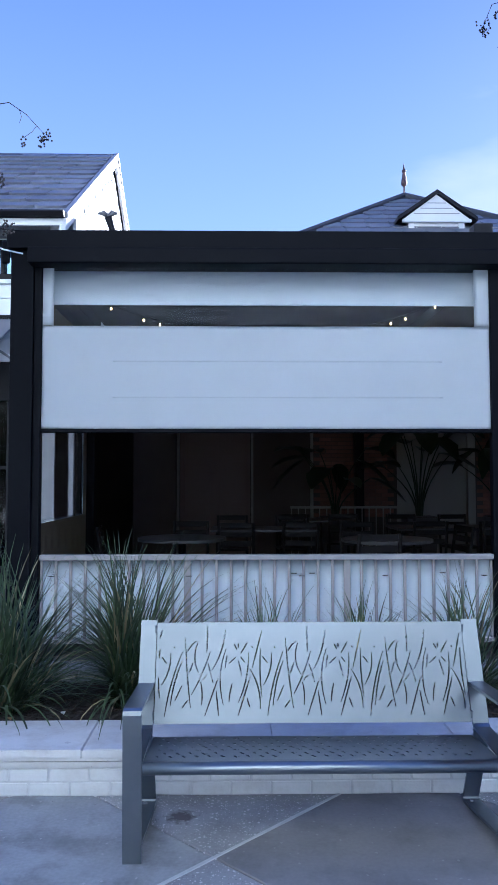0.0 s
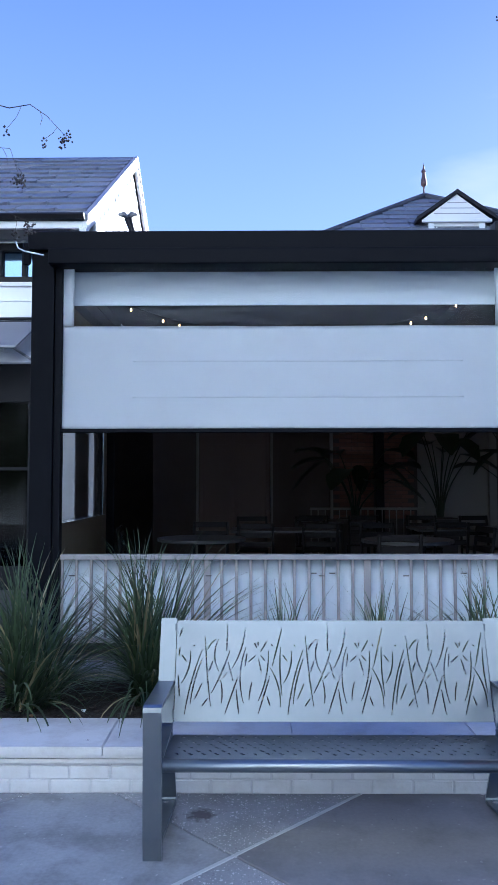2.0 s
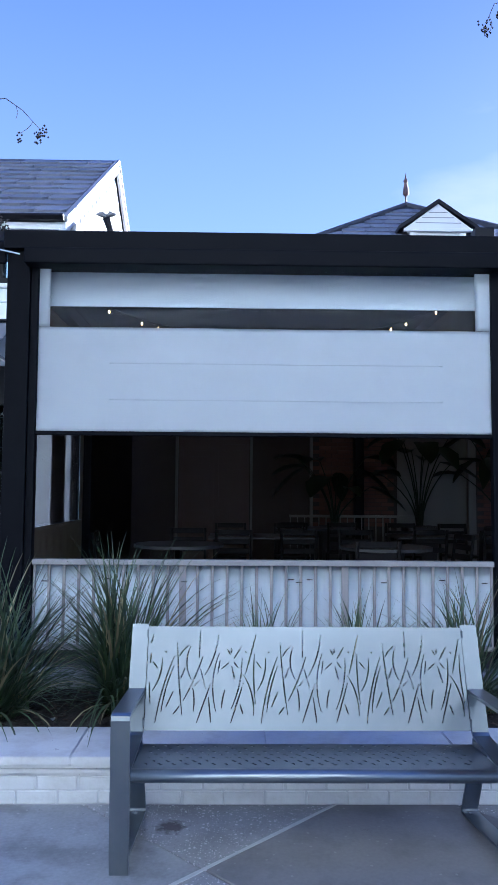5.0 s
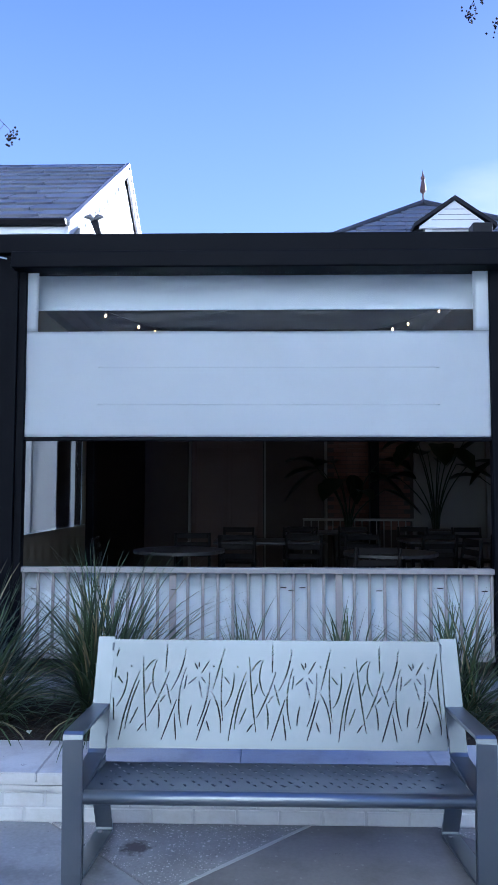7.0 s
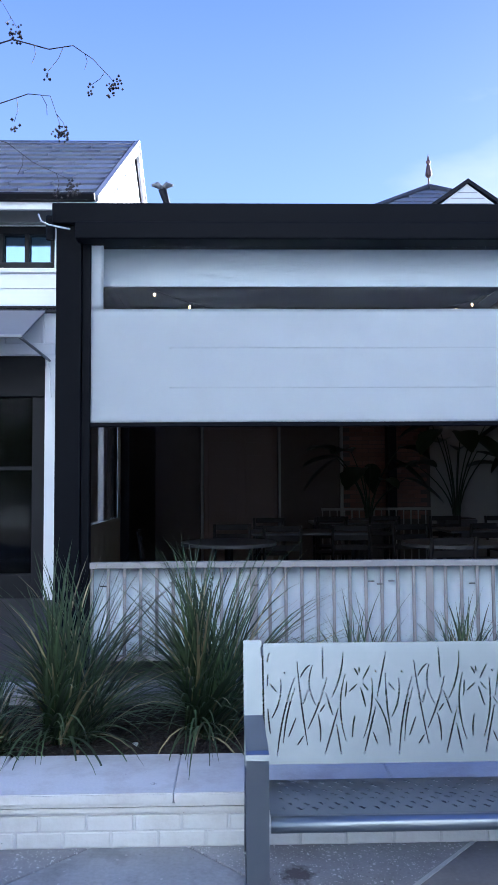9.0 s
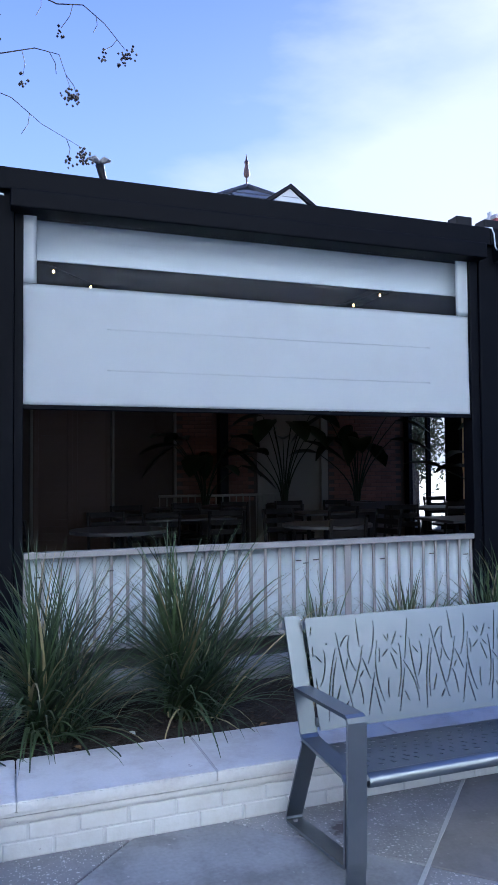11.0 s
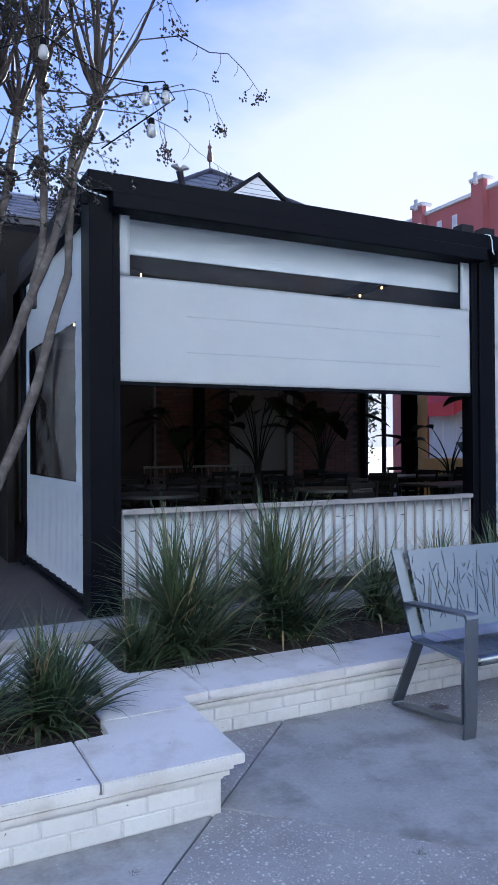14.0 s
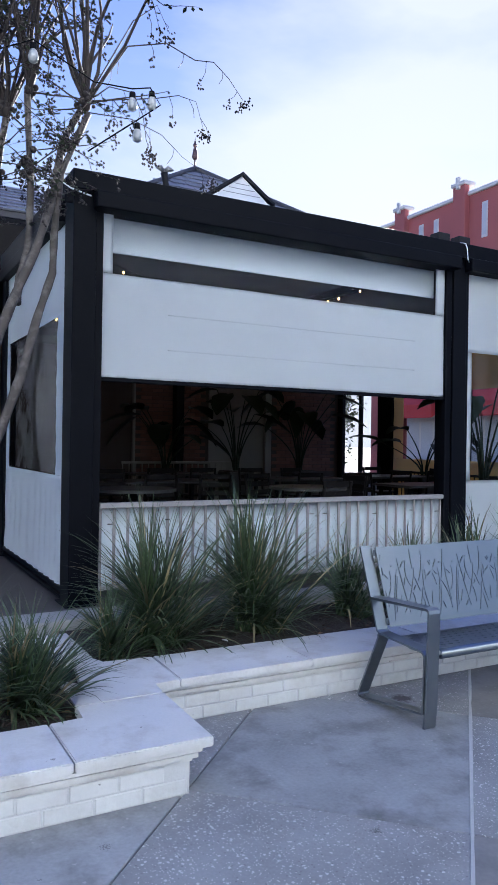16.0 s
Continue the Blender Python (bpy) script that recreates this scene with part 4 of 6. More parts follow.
part("front_bar", rel(box(-4.7, -2.49, 7.51, 7.548, 2.97, 3.005, 0.008), awning), M_GREY, awning)
bm = bmesh.new(); tube(bm, [(-2.53, 7.56, 2.985), (-2.50, 8.0, 2.95), (-2.455, YW - 0.075, 2.90)], 0.015); part("arm", rel(bm, awning), M_GREY, awning)
bm = bmesh.new(); tube(bm, [(-2.58, YW - 0.10, 2.98), (-2.50, YW - 0.085, 2.94), (-2.45, YW - 0.08, 2.80), (-2.44, YW - 0.08, 2.50)], 0.009); part("cord", rel(bm, awning), M_WHITEP, awning)
part("wall_bar", rel(box(-4.7, -2.36, YW - 0.10, YW - 0.052, 3.42, 3.46, 0.006), awning), M_DARKTRIM, awning)

# the house stands a little farther back, its proportions kept
back = Matrix.Translation((0, 0.2, 1.57)) @ Matrix.Scale(1.06, 4) @ Matrix.Translation((0, -0.2, -1.57))
house.matrix_basis = back @ house.matrix_basis
awning.matrix_basis = back @ awning.matrix_basis

# rear wing whose slate roof shows past the pergola's side beam
wing = thing("rear_wing", "low slate-roofed wing with dark cornice behind the patio", "building", kind="structure")
WY, WZ, WE, WEZ = 15.6, 6.62, 13.3, 5.45
part("roof_deck", prism([(WE, WEZ), (WY, WZ), (WY + 2.3, WEZ), (WY + 2.3, WEZ - 0.1), (WE, WEZ - 0.1)], "x", -7.0, 0.9), M_SLATEBASE, wing)
part("cornice", box(-7.0, 0.9, WE - 0.02, WE + 0.2, WEZ - 0.42, WEZ - 0.11, 0.02), M_BLACK, wing)
part("wall", box(-7.0, -1.9, WE + 0.2, WE + 0.4, 0.0, WEZ - 0.12), M_WPAINT, wing)
wl2, wt2 = math.hypot(WY - WE, WZ - WEZ), math.atan2(WZ - WEZ, WY - WE)
for r in range(8):
    d = wl2 * r / 8
    x = -2.2
    while x < 0.5:
        k = rng.choice((0, 1, 1, 2))
        shingle(SH[k], wing, Matrix.Translation((x, WE - 0.03 + d * math.cos(wt2), WEZ + 0.006 + d * math.sin(wt2))) @ Matrix.Rotation(wt2 + rng.uniform(-0.02, 0.012), 4, "X"))
        x += SHW[k] + 0.014

# ---- hall with the hip roof ----
hall = thing("hall", "brick hall with slate hip roof, finial and white dormer", "building", kind="structure")
AX, AY, AZ, HE, HZ = 3.64, 15.5, 7.73, 2.62, 5.93
bm = bmesh.new()
vs = [bm.verts.new(p) for p in ((AX - HE, AY - HE, HZ), (AX + HE, AY - HE, HZ), (AX + HE, AY + HE, HZ), (AX - HE, AY + HE, HZ), (AX, AY, AZ))]
for f in ((0, 1, 4), (1, 2, 4), (2, 3, 4), (3, 0, 4), (0, 3, 2, 1)):
    bm.faces.new([vs[i] for i in f])
roof = part("roof", bm, M_SLATEBASE, hall)
part("tower_wall", box(AX - HE + 0.3, AX + HE - 0.3, YB + 0.36, AY + HE - 0.3, 3.0, HZ - 0.01), M_WPAINT, hall)
part("lower_roof", box(0.92, 6.6, YB - 0.05, AY + 5, HZ - 0.6, HZ - 0.3), M_SLATEBASE, hall)
tilt2 = math.atan2(AZ - HZ, HE)
L2 = math.hypot(HE, AZ - HZ)
for r in range(10):
    d = L2 * r / 10
    half = HE * (1 - d / L2) - 0.08
    x = AX - half + (0.12 if r % 2 else 0.0)
    while x < AX + half - 0.38:
        k = rng.choice((0, 1, 1, 2))
        m = Matrix.Translation((x, AY - HE + d * math.cos(tilt2), HZ + d * math.sin(tilt2) + 0.004)) @ Matrix.Rotation(tilt2, 4, "X") @ Matrix.Rotation(rng.uniform(-0.02, 0.02), 4, "Z")
        shingle(SH[k], hall, m)
        x += SHW[k] + 0.014
for sx in (-1, 1):
    bm = bmesh.new()
    tube(bm, [(AX + sx * (HE + 0.02), AY - HE - 0.02, HZ + 0.01), (AX, AY, AZ + 0.035)], 0.06, 6)
    part("hip_cap", bm, M_SLATEBASE, hall)
# finial: rod with a turned spindle
bm = bmesh.new()
prof = [(0.0, 0.055), (0.03, 0.03), (0.12, 0.018), (0.22, 0.016), (0.24, 0.045), (0.27, 0.062), (0.31, 0.066), (0.45, 0.045), (0.52, 0.028), (0.54, 0.045), (0.58, 0.05), (0.60, 0.028), (0.68, 0.012), (0.74, 0.003)]
tube(bm, [(AX, AY, AZ + z) for z, r in prof], [r for z, r in prof], 12)
part("finial", bm, mat("rusty finial metal", (0.13, 0.075, 0.07), 0.6, 0.4, 0.2), hall, "rust brown finial", True)
# dormer
dormer = part("dormer", prism([(3.22, 6.15), (3.22, 6.47), (3.745, 6.92), (4.27, 6.47), (4.27, 6.15)], "y", 13.42, 15.0), M_WPAINT, hall, "white boarded dormer")
part("pediment", prism([(3.12, 6.46), (4.37, 6.46), (3.745, 6.93)], "y", 13.36, 13.418), M_WPAINT, dormer)
for z in (6.56, 6.66, 6.76):
    w = 0.55 * (6.90 - z) / 0.44
    part("lap_line", box(3.745 - w, 3.745 + w, 13.352, 13.359, z, z + 0.012), M_GREY, dormer)
part("cornice", box(3.10, 4.39, 13.33, 13.40, 6.40, 6.458, 0.008), M_WPAINT, dormer)
part("corner_trim", box(3.22, 3.33, 13.38, 13.415, 6.1, 6.399, 0.006), M_WPAINT, dormer)
part("corner_trim", box(4.16, 4.27, 13.38, 13.415, 6.1, 6.399, 0.006), M_WPAINT, dormer)
for sx in (-1, 1):
    a = (3.745, 6.935)
    b = (3.745 + sx * 0.75, 6.42)
    part("dormer_roof", prism([a, b, (b[0], b[1] + 0.07), (a[0], a[1] + 0.075)], "y", 13.30, 15.2), M_DARKTRIM, dormer)

# ---- red brick block across the street ----
block = thing("brick_building", "red brick building with stone-capped parapet", "building", kind="structure")
M_PALEPANE = mat("pale window pane", (0.50, 0.50, 0.52), 0.5, 0.0, 0.08)
M_STONE = mat("pale stone trim", (0.62, 0.58, 0.55), 0.8, 0.0, 0.1)
part("wall", box(20, 34, 4, 29.9, 0, 12.28), M_REDBRICK, block)
part("parapet_cap", box(19.88, 34.1, 3.9, 30.0, 12.281, 12.45, 0.03), M_STONE, block)
for y in (12.0, 15.9, 19.8, 23.7, 27.6):
    part("pier", box(19.72, 19.998, y - 0.36, y + 0.36, 0, 12.75, 0.02), M_REDBRICK, block)
    part("pier_cap", box(19.64, 20.3, y - 0.42, y + 0.42, 12.752, 12.92, 0.03), M_STONE, block)
    part("pier_knob", box(19.60, 19.75, y - 0.10, y + 0.10, 12.6, 13.12, 0.03), M_STONE, block)
    for dy in (1.25, 2.25):
        w = part("window", box(19.97, 20.05, y - dy - 0.16, y - dy + 0.16, 10.3, 11.8, 0.01), M_STONE, block)
        part("pane", box(19.955, 19.968, y - dy - 0.11, y - dy + 0.11, 10.4, 11.7), M_PALEPANE, w)
    for z in (1.0, 5.2) if y < 20 else (5.2,):
        for dy in (1.15, 2.5):
            w = part("window", box(19.97, 20.05, y - dy - 0.42, y - dy + 0.42, z, z + 2.2, 0.01), M_STONE, block)
            part("pane", box(19.955, 19.968, y - dy - 0.34, y - dy + 0.34, z + 0.1, z + 2.1), M_PALEPANE, w)
    part("awning", prism([(20.0 - 0.05, 4.2), (18.9, 3.35), (18.9, 2.75), (20.0 - 0.05, 3.3)], "y", y - 3.3, y - 0.45), mat("red awning canvas", (0.5, 0.05, 0.05), 0.8), block, "red canvas")
for y in (20.4, 24.3):
    shop = part("shopfront", box(19.93, 19.99, y, y + 2.8, 0.1, 3.2, 0.02), M_STONE, block, "pale shopfront")
    for k in range(3):
        part("pane", box(19.915, 19.928, y + 0.15 + 0.88 * k, y + 0.9 + 0.88 * k, 0.8, 2.6), M_PALEPANE, shop)
# unseen pale wall closing the plaza, added to bounce sunlight onto the screens
tagged(part("bounce_wall_south", box(-34, 11, -10.6, -10.0, -0.05, 17.0), mat("pale bounce wall render", (0.80, 0.86, 0.91), 0.8, 0.0, 0.05, 0.5, 20, 0.2)), "unseen pale wall closing the plaza, added to bounce sunlight", "wall", kind="structure")

# ---- ornamental grasses ----
def grass(x, y, z, height, count, spread, seed, label, short=False):
    """A fountain of thin arching blades, each a tapered strip of its own."""
    rg = random.Random(seed)
    ob = thing("ornamental_grass", label, "grass", (x, y, z), "grass clumps in the planter")
    for name, material, share in (("blade_tuft", M_GRASSL, 0.88), ("dry_tuft", M_GRASSD, 0.12)):
        verts, faces = [], []
        for _ in range(int(count * share)):
            az = rg.uniform(0, 2 * math.pi)
            r0 = spread * 0.17 * math.sqrt(rg.random())
            kind_ = rg.random()
            if kind_ < 0.50:      # long blades that stand and arch over
                ln, lean, droop = height * rg.uniform(0.70, 1.15), rg.uniform(0.12, 1.15), rg.uniform(0.2, 1.1)
            elif kind_ < 0.85:    # shorter blades that spread wide
                ln, lean, droop = height * rg.uniform(0.50, 0.95), rg.uniform(0.55, 1.25), rg.uniform(0.3, 1.3)
            else:                 # blades that hang to the ground
                ln, lean, droop = height * rg.uniform(0.55, 0.9), rg.uniform(1.1, 1.6), rg.uniform(0.8, 1.9)
            droop *= 1.3 if share < 0.5 else 1.0
            w = rg.uniform(0.0032, 0.0085)
            base = Vector((r0 * math.cos(az * 1.7 + 1), r0 * math.sin(az * 1.7 + 1), -0.02))
            out = Vector((math.cos(az), math.sin(az), 0))
            side = Vector((-math.sin(az + rg.uniform(-0.9, 0.9)), math.cos(az), 0)).normalized()
            n = 8
            p, ang = base.copy(), lean * 0.62
            first = len(verts)
            for i in range(n + 1):
                t = i / n
                k = w * (1.0 - t ** 2.2) * (0.7 + 0.6 * min(1, t * 4)) + 0.0004
                verts += [p - side * k, p + side * k]
                ang += (lean * 0.55 + droop * t * t * 1.6) / n
                p = p + (out * math.sin(ang) + Vector((0, 0, math.cos(ang)))) * (ln / n)
            for i in range(n):
                a = first + 2 * i
                faces.append((a, a + 1, a + 3, a + 2))
        me = bpy.data.meshes.new(name)
        me.from_pydata([tuple(v) for v in verts], [], faces)
        me.materials.append(material)
        for pl in me.polygons:
            pl.use_smooth = True
        b = tagged(new(name, me), kind="stuff")
        b.parent = ob
    return ob


TALL = "tall arching green grass clump in dark mulch"
LOW = "low green grass clump with a few dry blades"
grass(-1.37, 4.60, 0.20, 1.0, 540, 1.0, 1, TALL)
grass(-0.62, 4.66, 0.20, 1.04, 580, 1.0, 2, TALL)
grass(-1.74, 4.42, 0.20, 0.5, 200, 0.6, 3, LOW)
grass(0.24, 4.72, 0.20, 0.72, 240, 0.8, 4, "medium green grass clump behind a bench")
grass(0.86, 4.75, 0.20, 0.74, 240, 0.8, 5, "medium green grass clump behind a bench")
grass(1.50, 4.70, 0.20, 0.82, 320, 0.9, 6, TALL)
grass(2.15, 4.66, 0.20, 0.85, 320, 0.9, 7, TALL)
grass(2.85, 4.70, 0.20, 0.8, 280, 0.9, 8, TALL)
grass(3.6, 4.70, 0.20, 0.8, 240, 0.9, 9, TALL)
grass(-2.36, 3.80, 0.19, 0.58, 380, 0.7, 10, LOW)
grass(-2.86, 3.80, 0.19, 0.74, 520, 0.9, 11, "bushy green grass clump at a tree's foot")
grass(-3.40, 3.82, 0.19, 0.6, 300, 0.9, 12, LOW)
grass(-2.22, 4.12, 0.19, 0.36, 130, 0.6, 13, LOW)

# bark chips scattered on the mulch
bm = bmesh.new()
rg = random.Random(8)
for _ in range(900):
    if rg.random() < 0.75:
        x, y, z = rg.uniform(-1.68, 3.0), rg.uniform(4.22, 5.12), 0.212
    else:
        x, y, z = rg.uniform(-3.8, -2.22), rg.uniform(3.48, 4.3), 0.204
    l, w = rg.uniform(0.012, 0.04), rg.uniform(0.006, 0.014)
    m = pose(x, y, z + rg.uniform(-0.004, 0.014), rg.uniform(-25, 25), rg.uniform(-25, 25), rg.uniform(0, 360))
    put(bm, -l / 2, l / 2, -w / 2, w / 2, -0.002, 0.003, m=m)
tagged(part("bark_chips", bm, mat("bark chip", (0.055, 0.036, 0.026), 0.9, 0.0, 0.5, 30, 60, 0.3)), "scattered brown bark chips on the mulch", "mulch", kind="stuff")
# fallen leaves
for i, (x, y, z, r) in enumerate(((-1.30, 4.30, 0.222, 30), (-0.35, 4.28, 0.222, 110), (-2.24, 3.62, 0.212, 60), (-1.02, 4.40, 0.222, 200))):
    bm = bmesh.new()
    pts = [(0, -0.03), (0.012, -0.012), (0.016, 0.004), (0.009, 0.02), (0, 0.034), (-0.009, 0.02), (-0.016, 0.004), (-0.012, -0.012)]
    vs = [bm.verts.new((px, py, 0.008 * abs(px) * 60 + 0.002)) for px, py in pts]
    bm.faces.new(vs)
    bmesh.ops.solidify(bm, geom=bm.faces[:], thickness=0.001)
    lf = tagged(part("fallen_leaf", bm, mat("fallen leaf", (0.22, 0.12, 0.05), 0.7) if i != 3 else M_WHITEP), "dry brown leaf lying on mulch" if i != 3 else "scrap of white paper lying on mulch", "leaf" if i != 3 else "litter", "litter on the mulch")
    lf.matrix_world = pose(x, y, z, 0, 0, r)


# ---- crape myrtle: several pale stems from one foot, knobbed heads, thin shoots and seed heads ----
def tree(name, label, at, stems, heads, twigs, seed, shoots=9):
    rg = random.Random(seed)
    ob = thing(name, label, "tree", at)
    o = Vector(at)
    bm = bmesh.new()
    for pts, r0, r1 in stems:
        n = len(pts)
        path = [Vector(p) - o + Vector((rg.uniform(-0.014, 0.014), rg.uniform(-0.02, 0.02), 0)) for p in pts]
        fine = []
        for a, b in zip(path, path[1:]):
            fine += [a.lerp(b, k / 3) for k in range(3)]
        fine.append(path[-1])
        m = len(fine)
        tube(bm, fine, [r0 + (r1 - r0) * i / (m - 1) + 0.0025 * math.sin(i * 2.1 + r0 * 90) for i in range(m)], 10)
    part("trunk", bm, M_BARK, ob, "smooth mottled grey brown stems", True)
    bmk, bms, bml = bmesh.new(), [], []
    sv, sf, lv, lf = [], [], [], []

    def berry(p, r):
        i = len(sv)
        for q in ((1, 0, 0), (-1, 0, 0), (0, 1, 0), (0, -1, 0), (0, 0, 1.2), (0, 0, -1.2)):
            sv.append(tuple(p + Vector(q) * r))
        for f in ((0, 2, 4), (2, 1, 4), (1, 3, 4), (3, 0, 4), (2, 0, 5), (1, 2, 5), (3, 1, 5), (0, 3, 5)):
            sf.append(tuple(i + k for k in f))

    def cluster(p, n=16, size=0.07, drop=0.10):
        for _ in range(n):
            t = rg.random()
            berry(p + Vector((rg.gauss(0, size * 0.24), rg.gauss(0, size * 0.24), rg.uniform(-drop, 0.01))), rg.uniform(0.0055, 0.0085))

    def leaf(p):
        i = len(lv)
        a = rg.uniform(0, 6.28); l = rg.uniform(0.02, 0.042); w = l * 0.5
        d = Vector((math.cos(a), math.sin(a), rg.uniform(-0.8, 0.5))).normalized()
        s = d.cross(Vector((0, 0, 1))).normalized()
        for q in (p, p + d * l * 0.5 + s * w * 0.6, p + d * l, p + d * l * 0.5 - s * w * 0.6):
            lv.append(tuple(q))
        lf.append((i, i + 1, i + 2, i + 3))

    def shoot(p, d, ln, r, depth):
        pts = [p]
        n = 6
        for i in range(n):
            d = (d + Vector((rg.gauss(0, 0.10), rg.gauss(0, 0.10), rg.gauss(0.0, 0.06)))).normalized()
            pts.append(pts[-1] + d * ln / n)
        tube(bmk, pts, [r * (1 - 0.75 * i / n) for i in range(n + 1)], 5 if r > 0.004 else 3, False)
        if depth > 0:
            for _ in range(rg.choice((2, 3, 3, 4))):
                k = rg.randint(2, n)
                side = Vector((rg.gauss(0, 1), rg.gauss(0, 1), rg.gauss(-0.15, 0.55))).normalized()
                shoot(pts[k], (d * 0.5 + side * 0.8).normalized(), ln * rg.uniform(0.25, 0.5), r * 0.45, depth - 1)
        else:
            if rg.random() < 0.55:
                cluster(pts[-1], rg.randint(6, 14), 0.05, 0.07)
        for _ in range(rg.randint(2, 6)):
            leaf(pts[rg.randint(1, n)])
        return pts

    for h, cnt, ln in heads:
        h = Vector(h) - o
        uv_ball(bmk, h, 0.028, 1.0, 1.0, 1.4)
        for _ in range(9):
            uv_ball(bmk, h + Vector((rg.gauss(0, 0.025), rg.gauss(0, 0.025), rg.gauss(0.01, 0.03))), rg.uniform(0.010, 0.02), u=6, v=5)
        for k in range(abs(int(cnt * 1.15))):
            d = Vector((rg.gauss(0, 0.36), rg.gauss(0, 0.36), 1.0)).normalized()
            if k % 4 == 3 or cnt < 0:
                d = Vector((rg.gauss(0, 1), rg.gauss(0, 1), rg.uniform(-0.25, 0.45))).normalized()
                shoot(h, d, ln * rg.uniform(0.3, 0.55), 0.006 if cnt > 0 else 0.0045, 1)
            else:
                shoot(h, d, ln * rg.uniform(0.75, 1.2), rg.uniform(0.010, 0.017), 2)
    for pts, r in twigs:
        path = [Vector(p) - o for p in pts]
        tube(bmk, path, [0.62 * r * (1 - 0.7 * i / (len(path) - 1)) for i in range(len(path))], 5, False)
        cluster(path[-1], 34, 0.085, 0.07)
        for k in range(1, len(path)):
            a = path[k - 1].lerp(path[k], 0.6)
            b = a + Vector((rg.gauss(0, 0.03), rg.gauss(0, 0.03), -rg.uniform(0.06, 0.16)))
            tube(bmk, [a, a.lerp(b, 0.5) + Vector((0.012, 0, 0)), b], 0.0018, 3, False)
            if k % 2 == 0:
                cluster(b, 9, 0.045, 0.05)
    tagged(part("twig_crown", bmk, M_TWIG, ob, "dark twiggy shoots from knobbed stem heads", True), kind="stuff")
    for nm, v, f, mt in (("dry_fruit", sv, sf, M_SEED), ("foliage", lv, lf, M_TLEAF)):
        me = bpy.data.meshes.new(nm)
        me.from_pydata(v, [], f)
        me.materials.append(mt)
        b = tagged(new(nm, me), kind="stuff"); b.parent = ob
    return ob


Y1 = 4.1
stems = [
    ([(-2.76, Y1, 0.15), (-2.74, Y1, 0.72), (-2.69, Y1, 1.45), (-2.65, Y1 + 0.05, 1.8), (-2.61, Y1 + 0.08, 2.14), (-2.57, Y1 + 0.1, 2.49), (-2.58, Y1 + 0.1, 2.9), (-2.59, Y1 + 0.1, 3.27)], 0.050, 0.020),
    ([(-2.72, Y1, 1.25), (-2.63, Y1 - 0.04, 1.77), (-2.53, Y1 - 0.06, 1.98), (-2.43, Y1 - 0.06, 2.2), (-2.33, Y1 - 0.06, 2.48), (-2.25, Y1, 2.76), (-2.17, Y1, 3.1), (-2.07, Y1, 3.30)], 0.030, 0.017),
    ([(-2.74, Y1 - 0.02, 0.72), (-2.69, Y1 - 0.05, 1.0), (-2.62, Y1 - 0.06, 1.22), (-2.49, Y1 - 0.05, 1.57), (-2.40, Y1 - 0.05, 1.83), (-2.31, Y1, 2.15), (-2.23, Y1, 2.39), (-2.22, Y1, 2.6), (-2.18, Y1, 2.92), (-2.06, Y1, 3.27)], 0.030, 0.016),
    ([(-2.43, Y1 - 0.06, 2.2), (-2.39, Y1 + 0.02, 2.34), (-2.34, Y1 + 0.06, 2.52), (-2.34, Y1 + 0.1, 2.82), (-2.34, Y1 + 0.1, 3.34)], 0.024, 0.017),
    ([(-2.60, Y1 + 0.1, 2.30), (-2.56, Y1 + 0.12, 2.58), (-2.51, Y1 + 0.18, 2.79), (-2.47, Y1 + 0.2, 3.0), (-2.44, Y1 + 0.2, 3.25)], 0.024, 0.017),
    ([(-2.70, Y1, 1.35), (-2.82, Y1 + 0.1, 2.0), (-2.74, Y1 + 0.1, 2.3), (-2.66, Y1 + 0.1, 2.57), (-2.63, Y1 + 0.1, 2.75), (-2.80, Y1 + 0.1, 3.15)], 0.030, 0.014),
    ([(-2.74, Y1, 1.0), (-2.95, Y1 + 0.06, 1.7), (-3.05, Y1 + 0.1, 2.4), (-3.0, Y1 + 0.1, 3.2)], 0.034, 0.020),
]
heads = [((-2.59, Y1 + 0.1, 3.28), 11, 1.0), ((-2.06, Y1, 3.32), 14, 0.95), ((-2.34, Y1 + 0.1, 3.36), 10, 1.0), ((-2.44, Y1 + 0.2, 3.27), 8, 0.9), ((-2.80, Y1 + 0.1, 3.16), 7, 0.9), ((-3.0, Y1 + 0.1, 3.22), 9, 1.0), ((-2.15, Y1, 3.08), -9, 0.75), ((-2.57, Y1 + 0.1, 2.95), -8, 0.8), ((-2.34, Y1 + 0.08, 2.95), -8, 0.8), ((-2.48, Y1 + 0.2, 2.9), -6, 0.7), ((-2.66, Y1 + 0.1, 2.6), -5, 0.7), ((-2.25, Y1, 2.78), -5, 0.6), ((-3.0, Y1 + 0.1, 2.9), -6, 0.8)]
